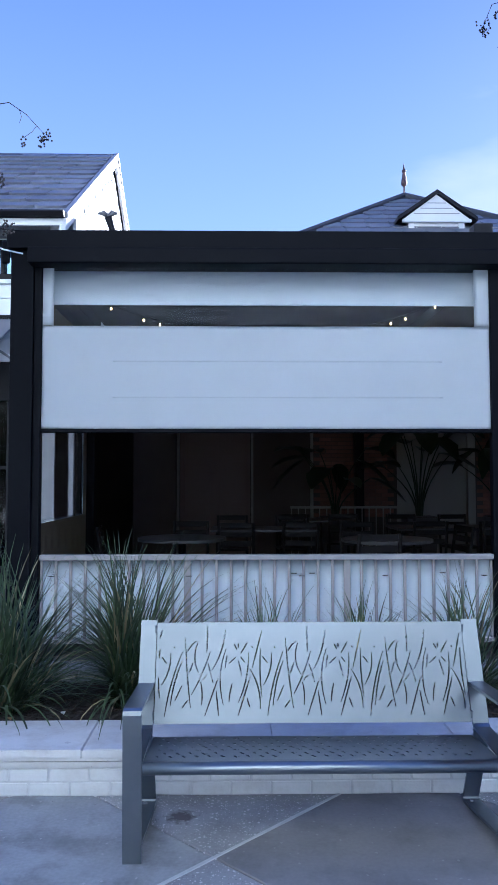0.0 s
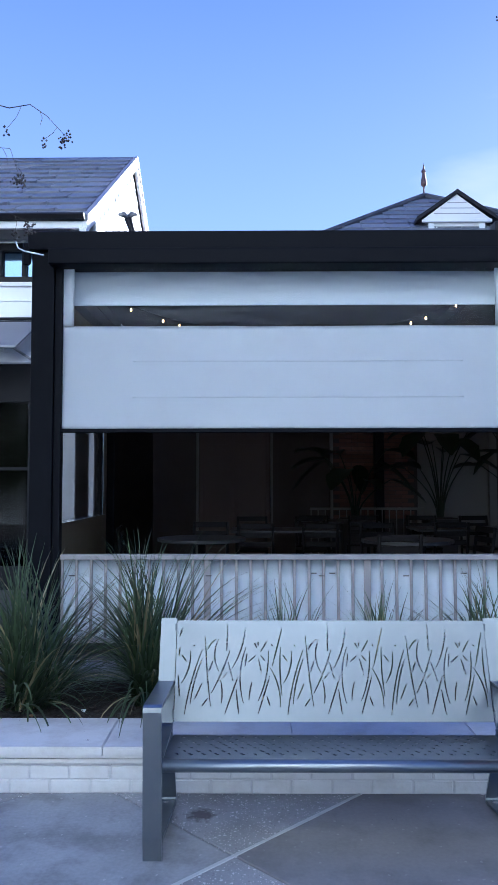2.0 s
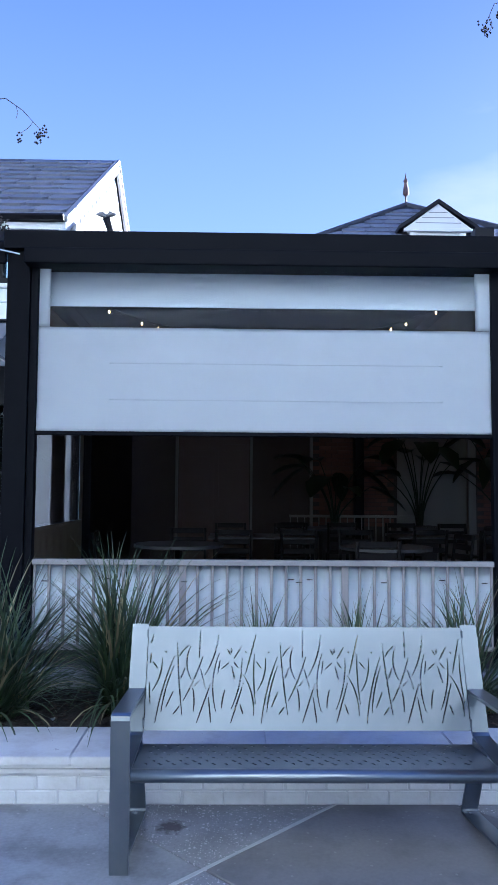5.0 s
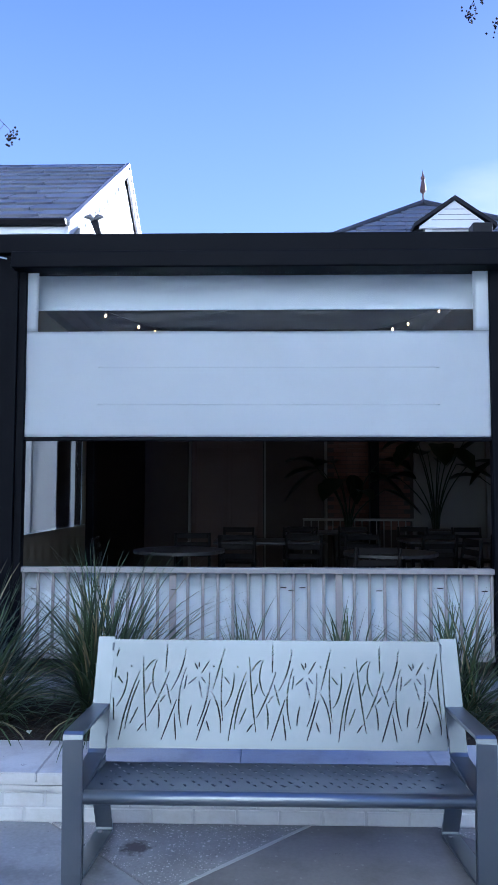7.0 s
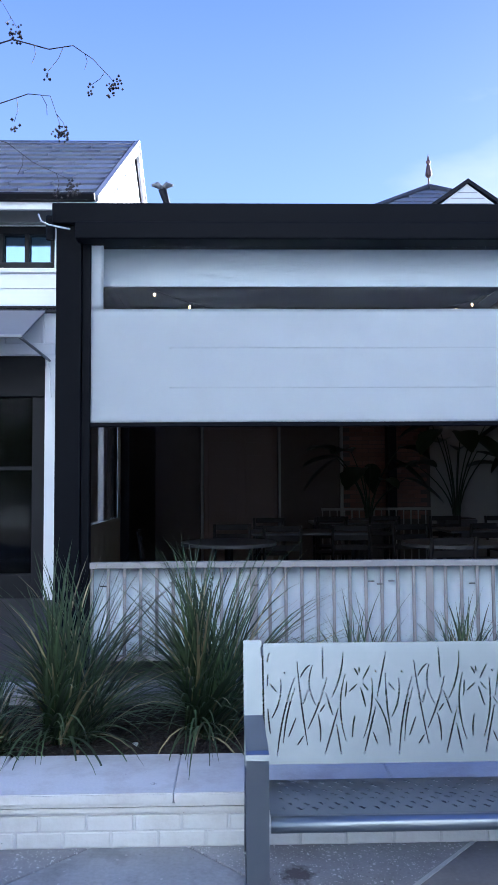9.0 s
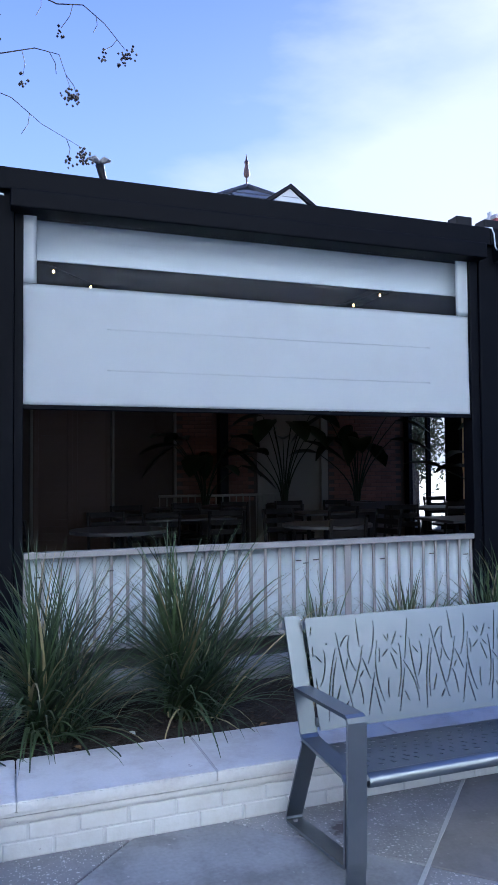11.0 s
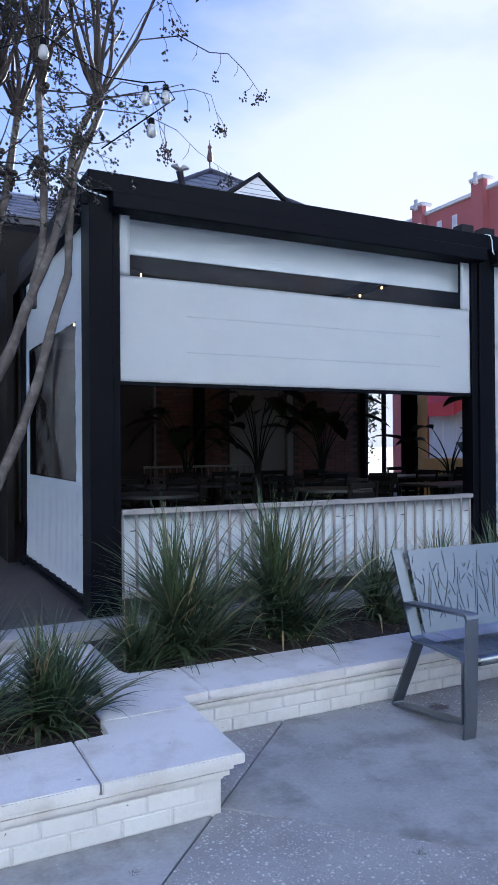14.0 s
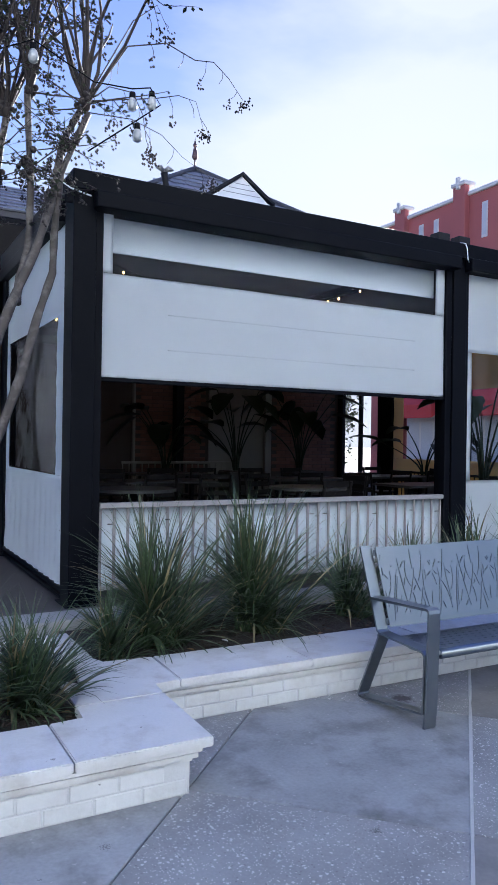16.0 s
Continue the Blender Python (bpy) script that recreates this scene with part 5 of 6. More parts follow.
twigs = [
    ([(-2.06, Y1, 3.32), (-1.83, Y1, 3.70), (-1.60, Y1, 3.78), (-1.42, Y1, 3.73), (-1.30, Y1, 3.75), (-1.20, Y1, 3.68), (-1.10, Y1, 3.57)], 0.008),
    ([(-2.06, Y1, 3.34), (-1.66, Y1, 3.45), (-1.52, Y1, 3.50), (-1.41, Y1, 3.49), (-1.36, Y1, 3.34)], 0.006),
    ([(-2.06, Y1, 3.28), (-1.80, Y1, 3.30), (-1.62, Y1, 3.25), (-1.49, Y1, 3.15), (-1.30, Y1, 3.06)], 0.005),
    ([(-2.05, Y1, 3.34), (-1.95, Y1 - 0.06, 3.42), (-1.83, Y1 - 0.1, 3.40), (-1.77, Y1 - 0.1, 3.29), (-1.75, Y1 - 0.1, 3.16), (-1.72, Y1 - 0.1, 3.08)], 0.006),
    ([(-2.05, Y1, 3.36), (-1.80, Y1, 3.85), (-1.66, Y1, 3.98), (-1.58, Y1, 3.84)], 0.007),
]
tree("crape_myrtle", "bare multi-stemmed crape myrtle with dark seed heads", (-2.75, Y1, 0.18), stems, heads, twigs, 21)
# a second one beyond the bench's end, whose twigs hang into view
st2 = [([tuple(Vector((-p[0] - 2.0, p[1], p[2])) + Vector((0.4, 0.5, 0.0))) for p in pts], a, b) for pts, a, b in stems]
hd2 = [(tuple(Vector((-h[0] - 2.0, h[1], h[2])) + Vector((0.4, 0.5, 0.0))), c, l) for h, c, l in heads[2:6]]
st2 = [([(x + 2.6, y, z) for x, y, z in pts], a, b) for pts, a, b in st2]
hd2 = [((x + 2.6, y, z), c, l) for (x, y, z), c, l in hd2]
tw2 = [([(3.1, 4.6, 3.3), (2.4, 4.35, 3.9), (1.9, 4.2, 4.30), (1.62, 4.1, 4.40), (1.49, 4.1, 4.36), (1.44, 4.1, 4.24)], 0.009), ([(2.4, 4.35, 3.9), (1.85, 4.1, 4.22), (1.60, 4.1, 4.16)], 0.005)]
tree("crape_myrtle", "bare crape myrtle beyond the bench with hanging seed heads", (3.75, 4.6, 0.18), st2, hd2, tw2, 33)
# festoon lamps hung in the tree
festoon = thing("string_light", "unlit glass festoon lamps on a dark cord in a tree", "string light", (-2.0, 3.95, 3.4))
fb = Vector(festoon.location)
cordp = [(-2.75, 4.05, 3.35), (-2.38, 3.92, 3.50), (-2.06, 3.95, 3.38), (-1.86, 3.92, 3.38), (-1.76, 3.92, 3.41), (-1.70, 3.92, 3.33), (-1.83, 3.92, 3.22), (-2.06, 4.05, 3.05)]
bm = bmesh.new(); tube(bm, [Vector(p) - fb for p in cordp], 0.004, 5); part("cord", bm, M_BLACK, festoon)
for x, z in ((-2.38, 3.48), (-1.86, 3.36), (-1.75, 3.39), (-1.83, 3.20)):
    bm = bmesh.new()
    prof = [(0.0, 0.016), (-0.03, 0.018)]
    tube(bm, [Vector((x, 3.92, z + dz)) - fb for dz, r in prof], [r for dz, r in prof], 10)
    sock = part("socket", bm, M_BLACK, festoon)
    bm = bmesh.new()
    prof = [(-0.032, 0.016), (-0.045, 0.022), (-0.07, 0.026), (-0.09, 0.022), (-0.098, 0.010)]
    tube(bm, [Vector((x, 3.92, z + dz)) - fb for dz, r in prof], [r for dz, r in prof], 12)
    part("bulb", bm, mat("frosted bulb glass", (0.34, 0.35, 0.35), 0.2, 0.0, 0.05), sock, "frosted glass bulb", True)


# leafy trees across the plaza, seen mirrored in the clear vinyl and glass
def leafy_tree(x, y, h, r, seed, low=0.5):
    rg = random.Random(seed)
    t = thing("tree", "broad leafy tree across the plaza", "tree", (x, y, 0.0), "trees across the plaza")
    bm = bmesh.new()
    tube(bm, [(0, 0, -0.05), (0.05, 0, h * 0.25), (0, 0.1, h * 0.5)], [0.22, 0.17, 0.12], 8)
    for k in range(7):
        a = k * 0.9
        tube(bm, [(0, 0.05, h * 0.42), (0.5 * r * math.cos(a), 0.5 * r * math.sin(a), h * 0.62), (0.85 * r * math.cos(a), 0.85 * r * math.sin(a), h * (0.66 + 0.04 * k))], [0.09, 0.05, 0.015], 5)
    part("trunk", bm, M_BARK, t)
    v, f = [], []
    lumps = [(rg.gauss(0, 0.5) * r, rg.gauss(0, 0.5) * r, h * rg.uniform(low, 0.95)) for _ in range(26)]
    for _ in range(5200):
        c = rg.choice(lumps)
        p = Vector(c) + Vector((rg.gauss(0, 0.42), rg.gauss(0, 0.42), rg.gauss(0, 0.36)))
        a, b = Vector((rg.gauss(0, 1), rg.gauss(0, 1), rg.gauss(0, 1))).normalized(), Vector((rg.gauss(0, 1), rg.gauss(0, 1), rg.gauss(0, 1))).normalized()
        i = len(v)
        v += [tuple(p - a * 0.10), tuple(p + b * 0.05), tuple(p + a * 0.10), tuple(p - b * 0.05)]
        f.append((i, i + 1, i + 2, i + 3))
    me = bpy.data.meshes.new("crown")
    me.from_pydata(v, [], f)
    me.materials.append(M_TLEAF)
    b = tagged(new("crown", me), kind="stuff"); b.parent = t
leafy_tree(-2.0, -7.6, 9.0, 1.3, 71)
leafy_tree(4.5, -7.6, 9.0, 1.5, 72)
for x, y, h, sd in ((-6.6, -8.4, 5.2, 73), (-9.4, -8.0, 6.0, 74), (-12.4, -8.4, 5.4, 75), (14.0, 25.3, 5.2, 76)):
    leafy_tree(x, y, h, 1.5 if y < 0 else 0.9, sd, 0.25)

# ---- inside the patio room ----
# arched niche, panelled doors, posts of the end wall
arch = thing("arched_door", "pale painted arched door set in brick", "door", (3.52, YB, 0.262), kind="structure")
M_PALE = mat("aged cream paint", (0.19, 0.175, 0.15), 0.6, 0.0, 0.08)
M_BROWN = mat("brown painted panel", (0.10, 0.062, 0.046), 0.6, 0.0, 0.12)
pts = [(-0.69, 0.0), (0.69, 0.0), (0.69, 2.45)] + [(0.69 * math.cos(a), 2.45 + 0.55 * math.sin(a)) for a in [math.pi * k / 14 for k in range(1, 14)]] + [(-0.69, 2.45)]
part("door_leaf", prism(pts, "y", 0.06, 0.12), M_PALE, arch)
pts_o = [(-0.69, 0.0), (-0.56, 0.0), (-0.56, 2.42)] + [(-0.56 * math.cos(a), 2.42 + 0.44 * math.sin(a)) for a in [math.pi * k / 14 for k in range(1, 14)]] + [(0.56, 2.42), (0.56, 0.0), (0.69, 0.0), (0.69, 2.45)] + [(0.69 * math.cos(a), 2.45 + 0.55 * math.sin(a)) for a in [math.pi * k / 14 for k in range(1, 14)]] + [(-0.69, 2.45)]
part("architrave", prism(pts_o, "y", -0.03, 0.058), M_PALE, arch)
bm = bmesh.new()
for sx in (-1, 1):
    prev = None
    for k in range(9):
        a = math.pi / 2 * k / 8
        x, z = 0.69 * math.cos(a), 0.262 + 2.45 + 0.55 * math.sin(a)
        if prev:
            vs = [bm.verts.new((3.52 + sx * q[0], yy, q[1])) for yy in (YB, YB + 0.2) for q in (prev, (x, z), (x, 3.30), (prev[0], 3.30))]
            bm.faces.new(vs[:4]); bm.faces.new(vs[4:][::-1]); bm.faces.new((vs[0], vs[1], vs[5], vs[4]))
        prev = (x, z)
tagged(part("wall_arch_spandrel", bm, M_INBRICK), "brick over an arched door", "wall", kind="structure")
for x0, x1, lab in ((-1.045, 0.295, "brown louvred double door"),):
    dd = thing("door_1", "brown painted louvred double door", "door", (-0.37, YB, 0.262), kind="structure")
    for sx in (-1, 1):
        leaf_ = part("door_leaf", box(min(0, sx * 0.62), max(0, sx * 0.62), 0.05, 0.09, 0, 2.9, 0.004), M_BROWN, dd)
        part("stile", box(sx * 0.31 - 0.31, sx * 0.31 - 0.23, 0.03, 0.049, 0, 2.9, 0.004), M_BROWN, leaf_)
        part("stile", box(sx * 0.31 + 0.23, sx * 0.31 + 0.31, 0.03, 0.049, 0, 2.9, 0.004), M_BROWN, leaf_)
        for k in range(24):
            part("slat", box(sx * 0.31 - 0.228, sx * 0.31 + 0.228, 0.032, 0.048, 0.12 + k * 0.11, 0.19 + k * 0.11), M_BROWN, leaf_)
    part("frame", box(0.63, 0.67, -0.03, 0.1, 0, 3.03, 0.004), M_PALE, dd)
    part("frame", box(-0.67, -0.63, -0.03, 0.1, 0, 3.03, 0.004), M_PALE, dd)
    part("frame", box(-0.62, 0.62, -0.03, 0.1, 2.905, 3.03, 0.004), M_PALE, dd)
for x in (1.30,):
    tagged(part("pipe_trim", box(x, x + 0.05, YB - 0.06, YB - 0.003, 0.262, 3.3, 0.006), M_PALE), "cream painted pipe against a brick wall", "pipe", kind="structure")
# end wall with a glazed street door
XE2 = 5.84
ew = thing("door_2", "dark framed glass street door with transom", "door", (XE2, 12.1, 0.262), kind="structure")
for y0, y1, z0, z1 in ((-0.68, -0.58, 0, 3.04), (0.58, 0.68, 0, 3.04), (-0.579, 0.579, 2.36, 2.46), (-0.579, 0.579, 2.98, 3.04), (-0.03, 0.03, 0, 2.359), (-0.579, -0.031, 0, 0.2), (0.031, 0.579, 0, 0.2)):
    part("frame", box(0, 0.08, y0, y1, z0, z1, 0.004), M_BLACK, ew)
for y0, y1, z0, z1 in ((-0.578, -0.031, 0.201, 2.358), (0.031, 0.578, 0.201, 2.358), (-0.578, 0.578, 2.461, 2.979)):
    part("pane", box(0.035, 0.041, y0, y1, z0, z1), M_DOORGLASS, ew).visible_shadow = False
tagged(part("wall_east", box(XE2, XE2 + 0.15, 12.79, 12.848, 0.262, 3.33), M_BLACK), "dark end of the patio room", "wall", kind="structure")
tagged(part("wall_east_pier", box(XE2 - 0.02, XE2 + 0.13, 11.08, 11.415, 0.262, 3.33), M_BLACK), "black pier beside the street door", "wall", kind="structure")
erail = thing("railing", "tan metal railing along the patio's end", "railing", (XE2 - 0.05, 5.9, 0.262), kind="structure")
part("top_rail", box(-0.02, 0.02, 0, 5.15, 0.74, 0.78, 0.004), M_DARKTRIM, erail)
bal = part("baluster", box(-0.008, 0.008, -0.008, 0.008, 0.02, 0.739), M_DARKTRIM, erail)
for k in range(1, 46):
    ob = new("baluster", bal.data); ob.parent = erail; ob.location.y = 0.112 * k
tagged(part("wall_east_panel", box(XE2 + 0.03, XE2 + 0.06, 5.84, 11.07, 0.262, 1.02), M_BEIGE), "tan fabric panel behind an end railing", "wall", kind="structure")
# rail before the back wall
brail = thing("railing", "pale metal railing before a brick wall", "railing", (0.9, 12.2, 0.262), kind="structure")
part("top_rail", box(0, 2.3, -0.02, 0.02, 0.86, 0.9, 0.004), M_PALE, brail)
bal = part("baluster", box(0.01, 0.026, -0.008, 0.008, 0.0, 0.859), M_PALE, brail)
for k in range(1, 20):
    ob = new("baluster", bal.data); ob.parent = brail; ob.location.x = 0.118 * k

# tables and chairs
def table(x, y, w, d, label, h=0.75, rz=0):
    t = thing("dining_table", label, "table", (x, y, 0.262), "dining tables on the patio")
    part("tabletop", box(-w / 2, w / 2, -d / 2, d / 2, h - 0.03, h, 0.006), M_TABLE, t)
    for sx in (-1, 1):
        for sy in (-1, 1):
            part("leg", box(sx * (w / 2 - 0.08) - 0.02, sx * (w / 2 - 0.08) + 0.02, sy * (d / 2 - 0.08) - 0.02, sy * (d / 2 - 0.08) + 0.02, 0, h - 0.031), M_BLACK, t)
    t.rotation_euler.z = radians(rz)
    return t
def round_table(x, y, r, label):
    t = thing("round_table", label, "table", (x, y, 0.262), "dining tables on the patio")
    bm = bmesh.new(); tube(bm, [(0, 0, 0.72), (0, 0, 0.75)], r, 32); part("tabletop", bm, M_TABLE, t)
    bm = bmesh.new(); tube(bm, [(0, 0, 0.03), (0, 0, 0.719)], 0.04, 12); part("pedestal", bm, M_BLACK, t)
    bm = bmesh.new(); tube(bm, [(0, 0, 0), (0, 0, 0.029)], [0.28, 0.24], 20); part("base", bm, M_BLACK, t)
def make_chair():
    c = thing("dining_chair", "dark dining chair with a slatted back", "chair", (0, 0, 0), "chairs round the patio tables")
    part("seat", box(-0.21, 0.21, -0.21, 0.21, 0.43, 0.46, 0.012, 2), M_SHADEDWOOD, c)
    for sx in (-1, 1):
        part("leg", box(sx * 0.19 - 0.016, sx * 0.19 + 0.016, -0.2, -0.168, 0, 0.429), M_SHADEDWOOD, c)
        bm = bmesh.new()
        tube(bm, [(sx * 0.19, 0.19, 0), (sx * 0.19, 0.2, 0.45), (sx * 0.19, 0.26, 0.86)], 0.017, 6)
        part("back_post", bm, M_SHADEDWOOD, c)
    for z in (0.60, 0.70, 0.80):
        part("back_slat", box(-0.172, 0.172, 0.212 + (z - 0.6) * 0.14, 0.226 + (z - 0.6) * 0.14, z, z + 0.06, 0.004), M_SHADEDWOOD, c)
    return c
table(0.35, 9.0, 1.3, 0.75, "grey topped rectangular dining table")
table(2.6, 9.2, 1.3, 0.75, "grey topped rectangular dining table")
table(1.2, 11.0, 1.2, 0.75, "grey topped rectangular dining table")
table(4.5, 9.6, 1.1, 0.75, "grey topped dining table by a glass door")
table(3.4, 7.4, 1.2, 0.75, "grey topped rectangular dining table")
round_table(-0.55, 7.5, 0.45, "round grey pedestal table")
round_table(1.5, 7.3, 0.45, "round grey pedestal table")
ch = make_chair()
ch.matrix_basis = pose(-0.05, 9.6, 0.262, 0, 0, 0)
for x, y, r in ((0.75, 9.6, 5), (0.0, 8.35, 180), (0.75, 8.38, 172), (-1.15, 7.6, 95), (-0.5, 8.2, 4), (2.2, 8.6, 185), (3.0, 8.6, 176), (2.25, 9.85, -4), (3.0, 9.8, 8), (4.1, 9.0, 182), (4.9, 9.0, 170), (4.9, 10.2, 3), (5.3, 9.5, -88),
                (0.8, 10.4, 180), (1.5, 10.4, 176), (2.1, 7.5, -80), (1.4, 8.0, 10), (3.0, 6.8, 180), (3.8, 6.8, 174), (3.0, 8.05, 0), (1.2, 6.6, 190)):
    copy_thing(ch, pose(x, y, 0.262, 0, 0, r))


# large-leaved plants in pots
def big_plant(x, y, seed, n=11, ht=1.5):
    rg = random.Random(seed)
    t = thing("potted_plant", "bird-of-paradise plant in a dark square pot", "plant", (x, y, 0.262), "potted plants on the patio")
    part("pot", prism([(-0.20, 0.0), (0.20, 0.0), (0.25, 0.72), (-0.25, 0.72)], "y", -0.24, 0.24), M_POT, t)
    part("potting_soil", box(-0.23, 0.23, -0.22, 0.22, 0.722, 0.74), M_SOIL, t)
    for k in range(n):
        bms = bmesh.new()
        az = 2 * math.pi * k / n + rg.uniform(-0.3, 0.3)
        out = Vector((math.cos(az), math.sin(az) * 0.8, 0))
        reach, up = rg.uniform(0.25, 0.75), ht * rg.uniform(0.5, 1.05)
        pts = [Vector((0, 0, 0.72)) + out * (0.04 + reach * (i / 6) ** 1.7) + Vector((0, 0, up * (i / 6) ** 0.85)) for i in range(7)]
        tube(bms, pts, [0.016 * (1 - 0.6 * i / 6) for i in range(7)], 6)
        part("stalk", bms, M_SHADEDLEAF, t)
        # leaf: broad blade with a folded midrib and torn edge
        bm = bmesh.new()
        d = (out * 0.9 + Vector((0, 0, rg.uniform(-0.5, 0.5)))).normalized()
        s = d.cross(Vector((0, 0, 1))).normalized()
        nn = s.cross(d)
        ll, ww = rg.uniform(0.5, 0.75), rg.uniform(0.13, 0.20)
        rowsl = []
        for i in range(9):
            f = i / 8
            c = pts[-1] + d * ll * f - Vector((0, 0, 0.22 * f * f))
            w = ww * math.sin(math.pi * min(1, f * 0.96 + 0.03)) ** 0.7 * (1 + rg.uniform(-0.12, 0.12))
            rowsl.append([bm.verts.new(c - s * w + nn * w * 0.35), bm.verts.new(c), bm.verts.new(c + s * w + nn * w * 0.35)])
        for a, b in zip(rowsl, rowsl[1:]):
            for i in range(2):
                bm.faces.new((a[i], a[i + 1], b[i + 1], b[i]))
        part("leaf", bm, M_SHADEDLEAF, t, smooth=True)
big_plant(3.02, 12.05, 3, 11, 1.55)
big_plant(4.42, 12.1, 5, 11, 1.65)
big_plant(1.62, 12.0, 7, 10, 1.1)
big_plant(3.72, 6.75, 9, 11, 1.5)
big_plant(5.42, 9.7, 11, 7, 0.75)

# loudspeaker-shaped heater hung from the roof
heater = thing("patio_heater", "black patio heater hung from the roof", "heater", (5.25, 9.9, 2.85))
bm = prism([(-0.30, 0.10), (0.30, 0.14), (0.33, 0.05), (0.20, -0.10), (-0.26, -0.12)], "y", -0.14, 0.14)
part("body", bm, M_BLACK, heater)
for x in (-0.2, 0.2):
    bm = bmesh.new(); tube(bm, [(x, 0, 0.11), (x, 0, 0.575)], 0.008, 6); part("hanger", bm, M_BLACK, heater)
part("reflector", box(-0.34, 0.34, -0.16, 0.16, 0.142, 0.152, 0.003), M_BLACK, heater)

# festoon strings under the roof
def strand(pts, n, label):
    sl = thing("string_light", label, "string light", pts[0], "lit festoon strings")
    o = Vector(pts[0])
    path = []
    for a, b in zip(pts, pts[1:]):
        a, b = Vector(a), Vector(b)
        for i in range(12):
            t = i / 12
            path.append(a.lerp(b, t) - Vector((0, 0, 0.14 * 4 * t * (1 - t))) - o)
    path.append(Vector(pts[-1]) - o)
    bm = bmesh.new(); tube(bm, path, 0.004, 4); part("cord", bm, M_BLACK, sl)
    bmb = bmesh.new(); uv_ball(bmb, (0, 0, 0), 0.009, 1, 1, 1.7, 8, 6)
    first = None
    for k in range(n):
        p = path[int((k + 0.5) * (len(path) - 1) / n)]
        if first is None:
            first = part("bulb", bmb, M_BULB, sl, "lit warm bulb")
            ob = first
        else:
            ob = new("bulb", first.data); ob.parent = sl
        ob.location = p - Vector((0, 0, 0.04))
strand([(-1.5, 6.9, 3.40), (0.35, 7.0, 3.05), (2.05, 6.9, 3.36)], 15, "lit festoon string sagging under the dark roof")
strand([(-1.5, 7.0, 2.66), (-0.34, 7.0, 2.52), (0.35, 7.4, 2.80)], 16, "lit festoon string across the dark room")
strand([(0.6, 9.8, 2.96), (2.0, 10.0, 2.97), (3.7, 10.0, 3.02)], 12, "lit festoon string along the back of the room")
strand([(2.3, 8.8, 3.22), (3.05, 10.2, 3.10), (3.75, 10.2, 3.02)], 14, "lit festoon string hung from the roof beam")

# ---- small fittings on the pergola ----
spot = thing("floodlight", "grey twin-flap floodlight on the beam", "lamp", (-0.965, Y0 + 0.08, 3.505))
bm = bmesh.new(); tube(bm, [(0, 0, 0), (0, 0, 0.03), (-0.01, 0, 0.06), (-0.035, -0.02, 0.14)], [0.035, 0.026, 0.024, 0.03], 10); part("stem", bm, M_DARKTRIM, spot, smooth=True)
for sx in (-1, 1):
    bm = bmesh.new(); tube(bm, [(-0.035, -0.02, 0.145), (-0.035 + sx * 0.035, -0.03, 0.168), (-0.035 + sx * 0.075, -0.035, 0.162)], [0.016, 0.024, 0.008], 8); part("lamp_head", bm, M_AWNING, spot, smooth=True)
wire = thing("cable", "white cable looped over the beam's corner", "cable", (-1.72, Y0 - 0.06, 3.40))
bm = bmesh.new(); tube(bm, [(-0.12, 0.0, 0.02), (-0.10, 0.0, -0.03), (-0.05, 0.0, -0.055), (0.02, 0.0, -0.07), (0.10, -0.01, -0.09)], 0.006, 6); part("cord", bm, M_WHITEP, wire, smooth=True)
wire2 = thing("cable", "white cable hanging off the beam's splice", "cable", (2.16, Y0 - 0.058, 3.45))
bm = bmesh.new(); tube(bm, [(-0.06, 0.04, 0.06), (-0.02, 0.0, 0.05), (0.0, 0.0, 0.0), (0.01, 0.0, -0.10), (0.03, 0.0, -0.13)], 0.006, 6); part("cord", bm, M_WHITEP, wire2, smooth=True)
brk = tagged(part("corner_plate", box(-1.80, -1.735, Y0 - 0.02, Y0 + 0.0, 3.25, 3.43, 0.01), M_BLACK, pergola), "")

# ---- paving slabs, laid diagonally, alternating smooth and shell aggregate ----
U0, DU, V0, DV = 0.87, 1.31, -2.31, 1.18
s2 = math.sqrt(0.5)
bm = box(0.004, DU - 0.004, 0.004, DV - 0.004, -0.03, 0.0, 0.004)
slab_me = {}
for key, material in ((0, M_CONC), (1, M_AGG), (2, M_CONC2)):
    me = bpy.data.meshes.new("paving_slab")
    bm.to_mesh(me)
    me.materials.append(material)
    slab_me[key] = me
bm.free()
for i in range(-13, 12):
    for j in range(-11, 12):
        u, v = U0 + DU * i, V0 + DV * j
        # corner of the slab: u along (1, 1), v along (1, -1)
        cx, cy = (u + DU / 2 + v + DV / 2) * s2, (u + DU / 2 - v - DV / 2) * s2
        if not (-9.2 < cx < 9.2 and -6.4 < cy < 4.9):
            continue
        key = (i + j + 1) % 2
        ob = new("paving_slab", slab_me[2 if key == 0 and j == 0 else key])
        ob.parent = pavement
        ob.matrix_local = Matrix(((s2, -s2, 0, u * s2 + (v + DV) * s2), (s2, s2, 0, u * s2 - (v + DV) * s2), (0, 0, 1, 0), (0, 0, 0, 1)))
# pale sealant bead in one joint
bm = bmesh.new()
rg = random.Random(3)
n = 60
rowsb = []
for i in range(n + 1):
    u = -5.0 + 8.05 * i / n
    w = 0.009 + rg.uniform(-0.003, 0.003)
    rowsb.append([bm.verts.new(((u + V0 + o) * s2, (u - V0 - o) * s2, z)) for o, z in ((-w, -0.004), (-w * 0.7, 0.004), (w * 0.7, 0.004), (w, -0.004))])
for a, b in zip(rowsb, rowsb[1:]):
    for k in range(3):
        bm.faces.new((a[k], a[k + 1], b[k + 1], b[k]))
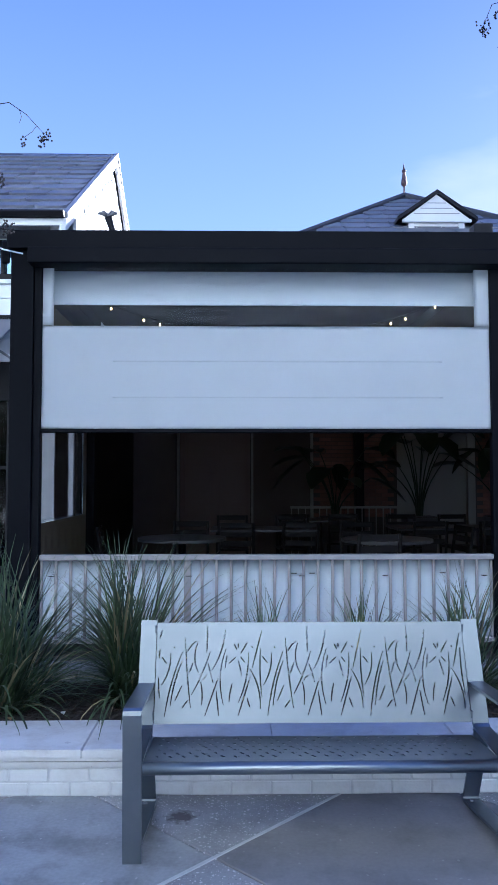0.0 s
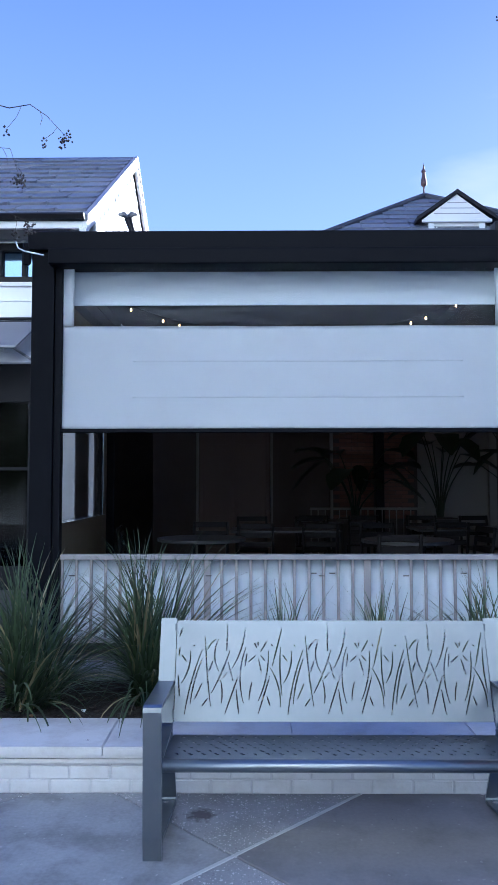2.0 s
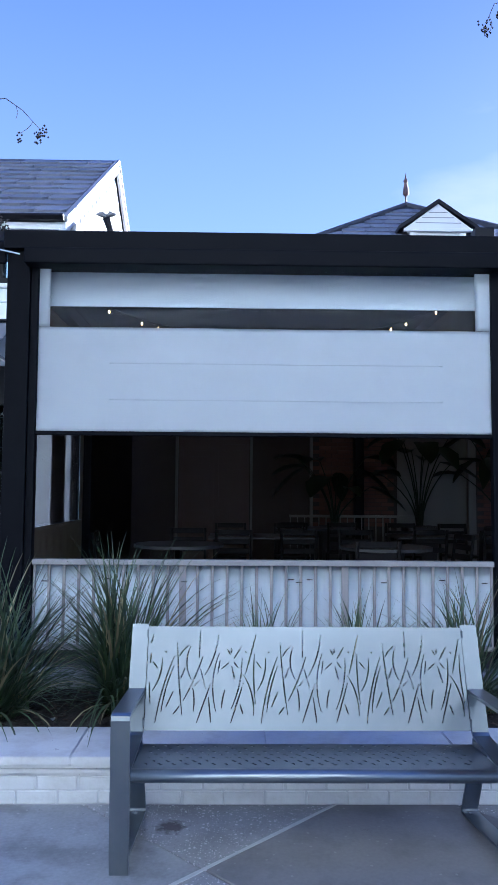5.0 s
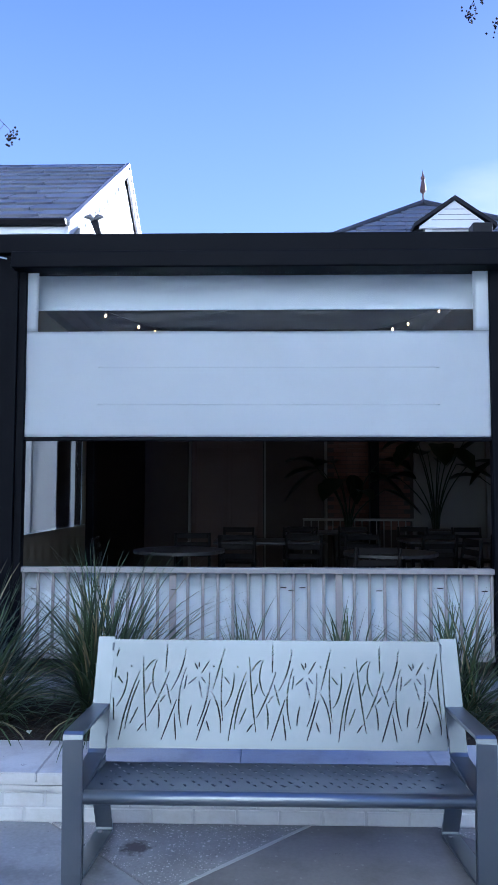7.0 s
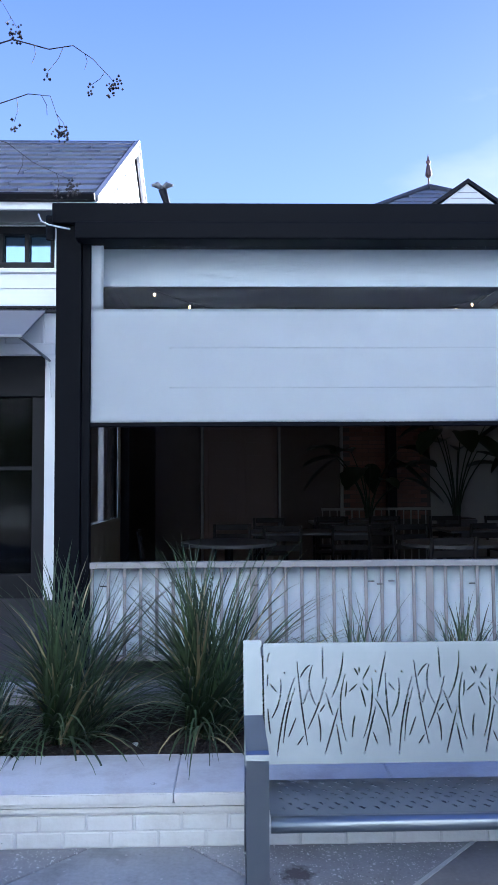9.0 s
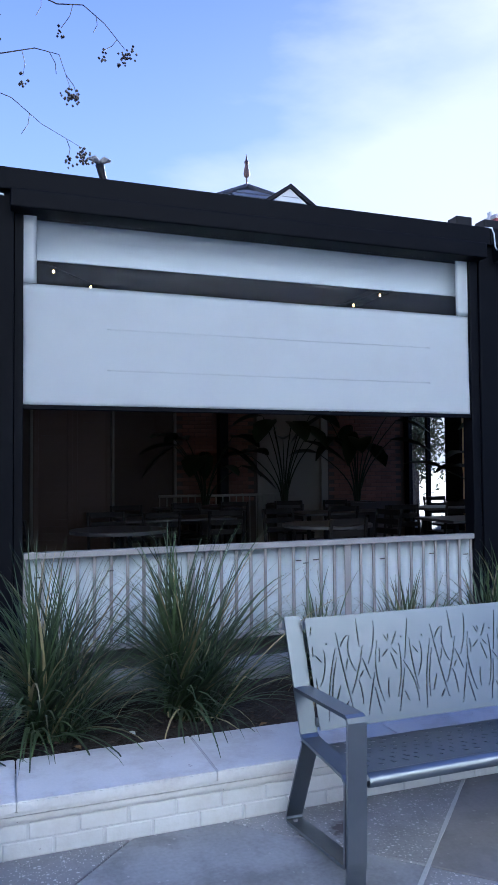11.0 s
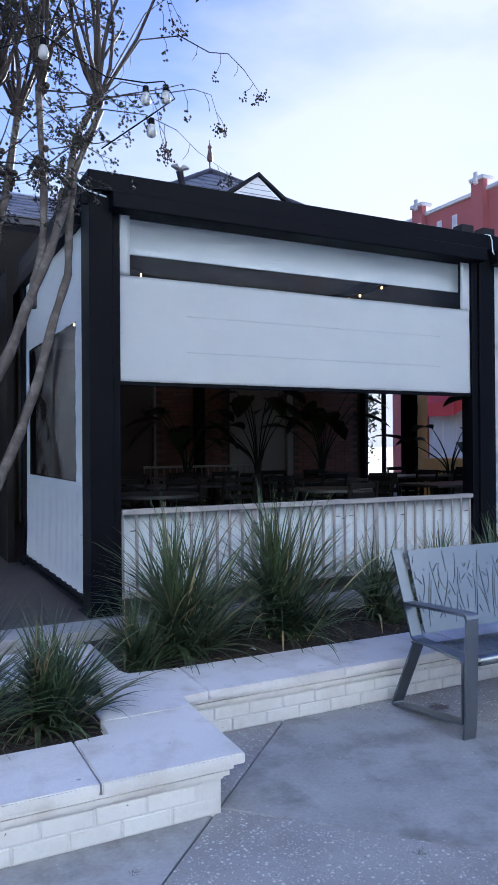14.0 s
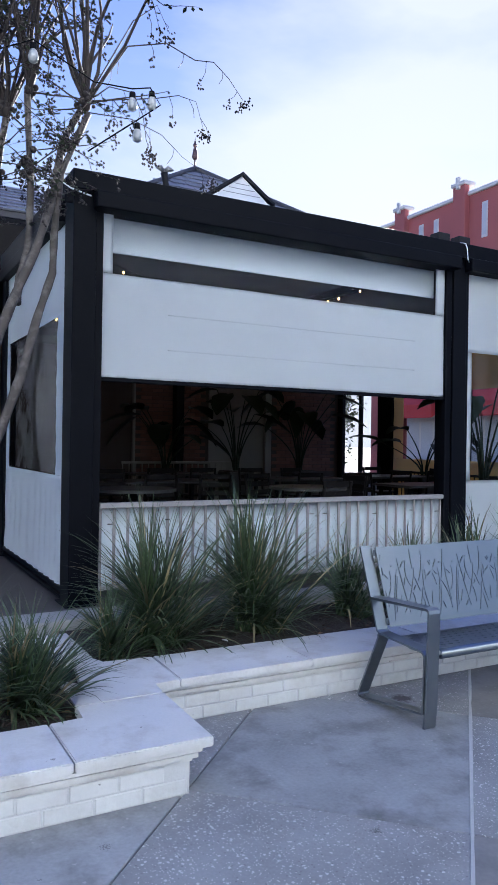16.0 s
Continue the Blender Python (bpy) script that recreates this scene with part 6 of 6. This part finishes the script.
part("sealant_bead", bm, M_SEAL, pavement, "pale joint sealant")

# ---- bricks of the planter walls ----
bm = box(0, 0.196, -0.012, 0.012, 0, 0.064, 0.004)
bme = bpy.data.meshes.new("brick")
bm.to_mesh(bme); bm.free()
bme.materials.append(M_WBRICK)
bm = box(0, 0.094, -0.012, 0.012, 0, 0.064, 0.004)
bmh = bpy.data.meshes.new("brick")
bm.to_mesh(bmh); bm.free()
bmh.materials.append(M_WBRICK)
rg = random.Random(12)
def lay(x0, x1, y, course, me=None):
    x = x0 + (0.10 if course % 2 else 0.0)
    if course % 2:
        ob = new("brick", bmh); ob.parent = planter
        ob.matrix_local = pose(x0, y, 0.003 + 0.070 * course)
    while x + 0.196 <= x1 + 0.02:
        ob = new("brick", bme)
        ob.parent = planter
        ob.matrix_local = pose(x, y + rg.uniform(-0.0015, 0.0015), 0.003 + 0.070 * course, 0, 0, rg.uniform(-0.3, 0.3))
        x += 0.204
for c in (0, 1):
    lay(JX0 + 0.005, 4.6, BF + 0.002, c)
    n = int((JX1 + 4.6) / 0.204)
    lay(JX1 - n * 0.204, JX1 - 0.0, BL + 0.002, c)
    # return between the two walls
    ang = math.degrees(math.atan2(BF - BL, JX0 - JX1))
    for k in range(4):
        d = 0.004 + 0.19 * k
        ob = new("brick", bme); ob.parent = planter
        ob.matrix_local = pose(JX1 + d * math.cos(radians(ang)) - 0.004, BL + d * math.sin(radians(ang)), 0.0035 + 0.070 * c, 0, 0, ang) @ Matrix.Diagonal((0.94, 1, 1, 1))

# ---- bricks of the back wall, the stretch that shows between rail and roof ----
bm = box(0, 0.21, -0.008, 0.006, 0, 0.062, 0.003)
ibm = bpy.data.meshes.new("brick")
bm.to_mesh(ibm); bm.free()
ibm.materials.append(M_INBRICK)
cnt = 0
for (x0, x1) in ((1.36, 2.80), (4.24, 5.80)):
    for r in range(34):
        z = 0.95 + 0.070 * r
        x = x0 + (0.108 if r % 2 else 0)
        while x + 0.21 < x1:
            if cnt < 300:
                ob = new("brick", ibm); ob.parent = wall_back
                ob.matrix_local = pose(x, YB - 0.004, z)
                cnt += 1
            x += 0.218
    cnt = 0 if x0 < 2 else cnt
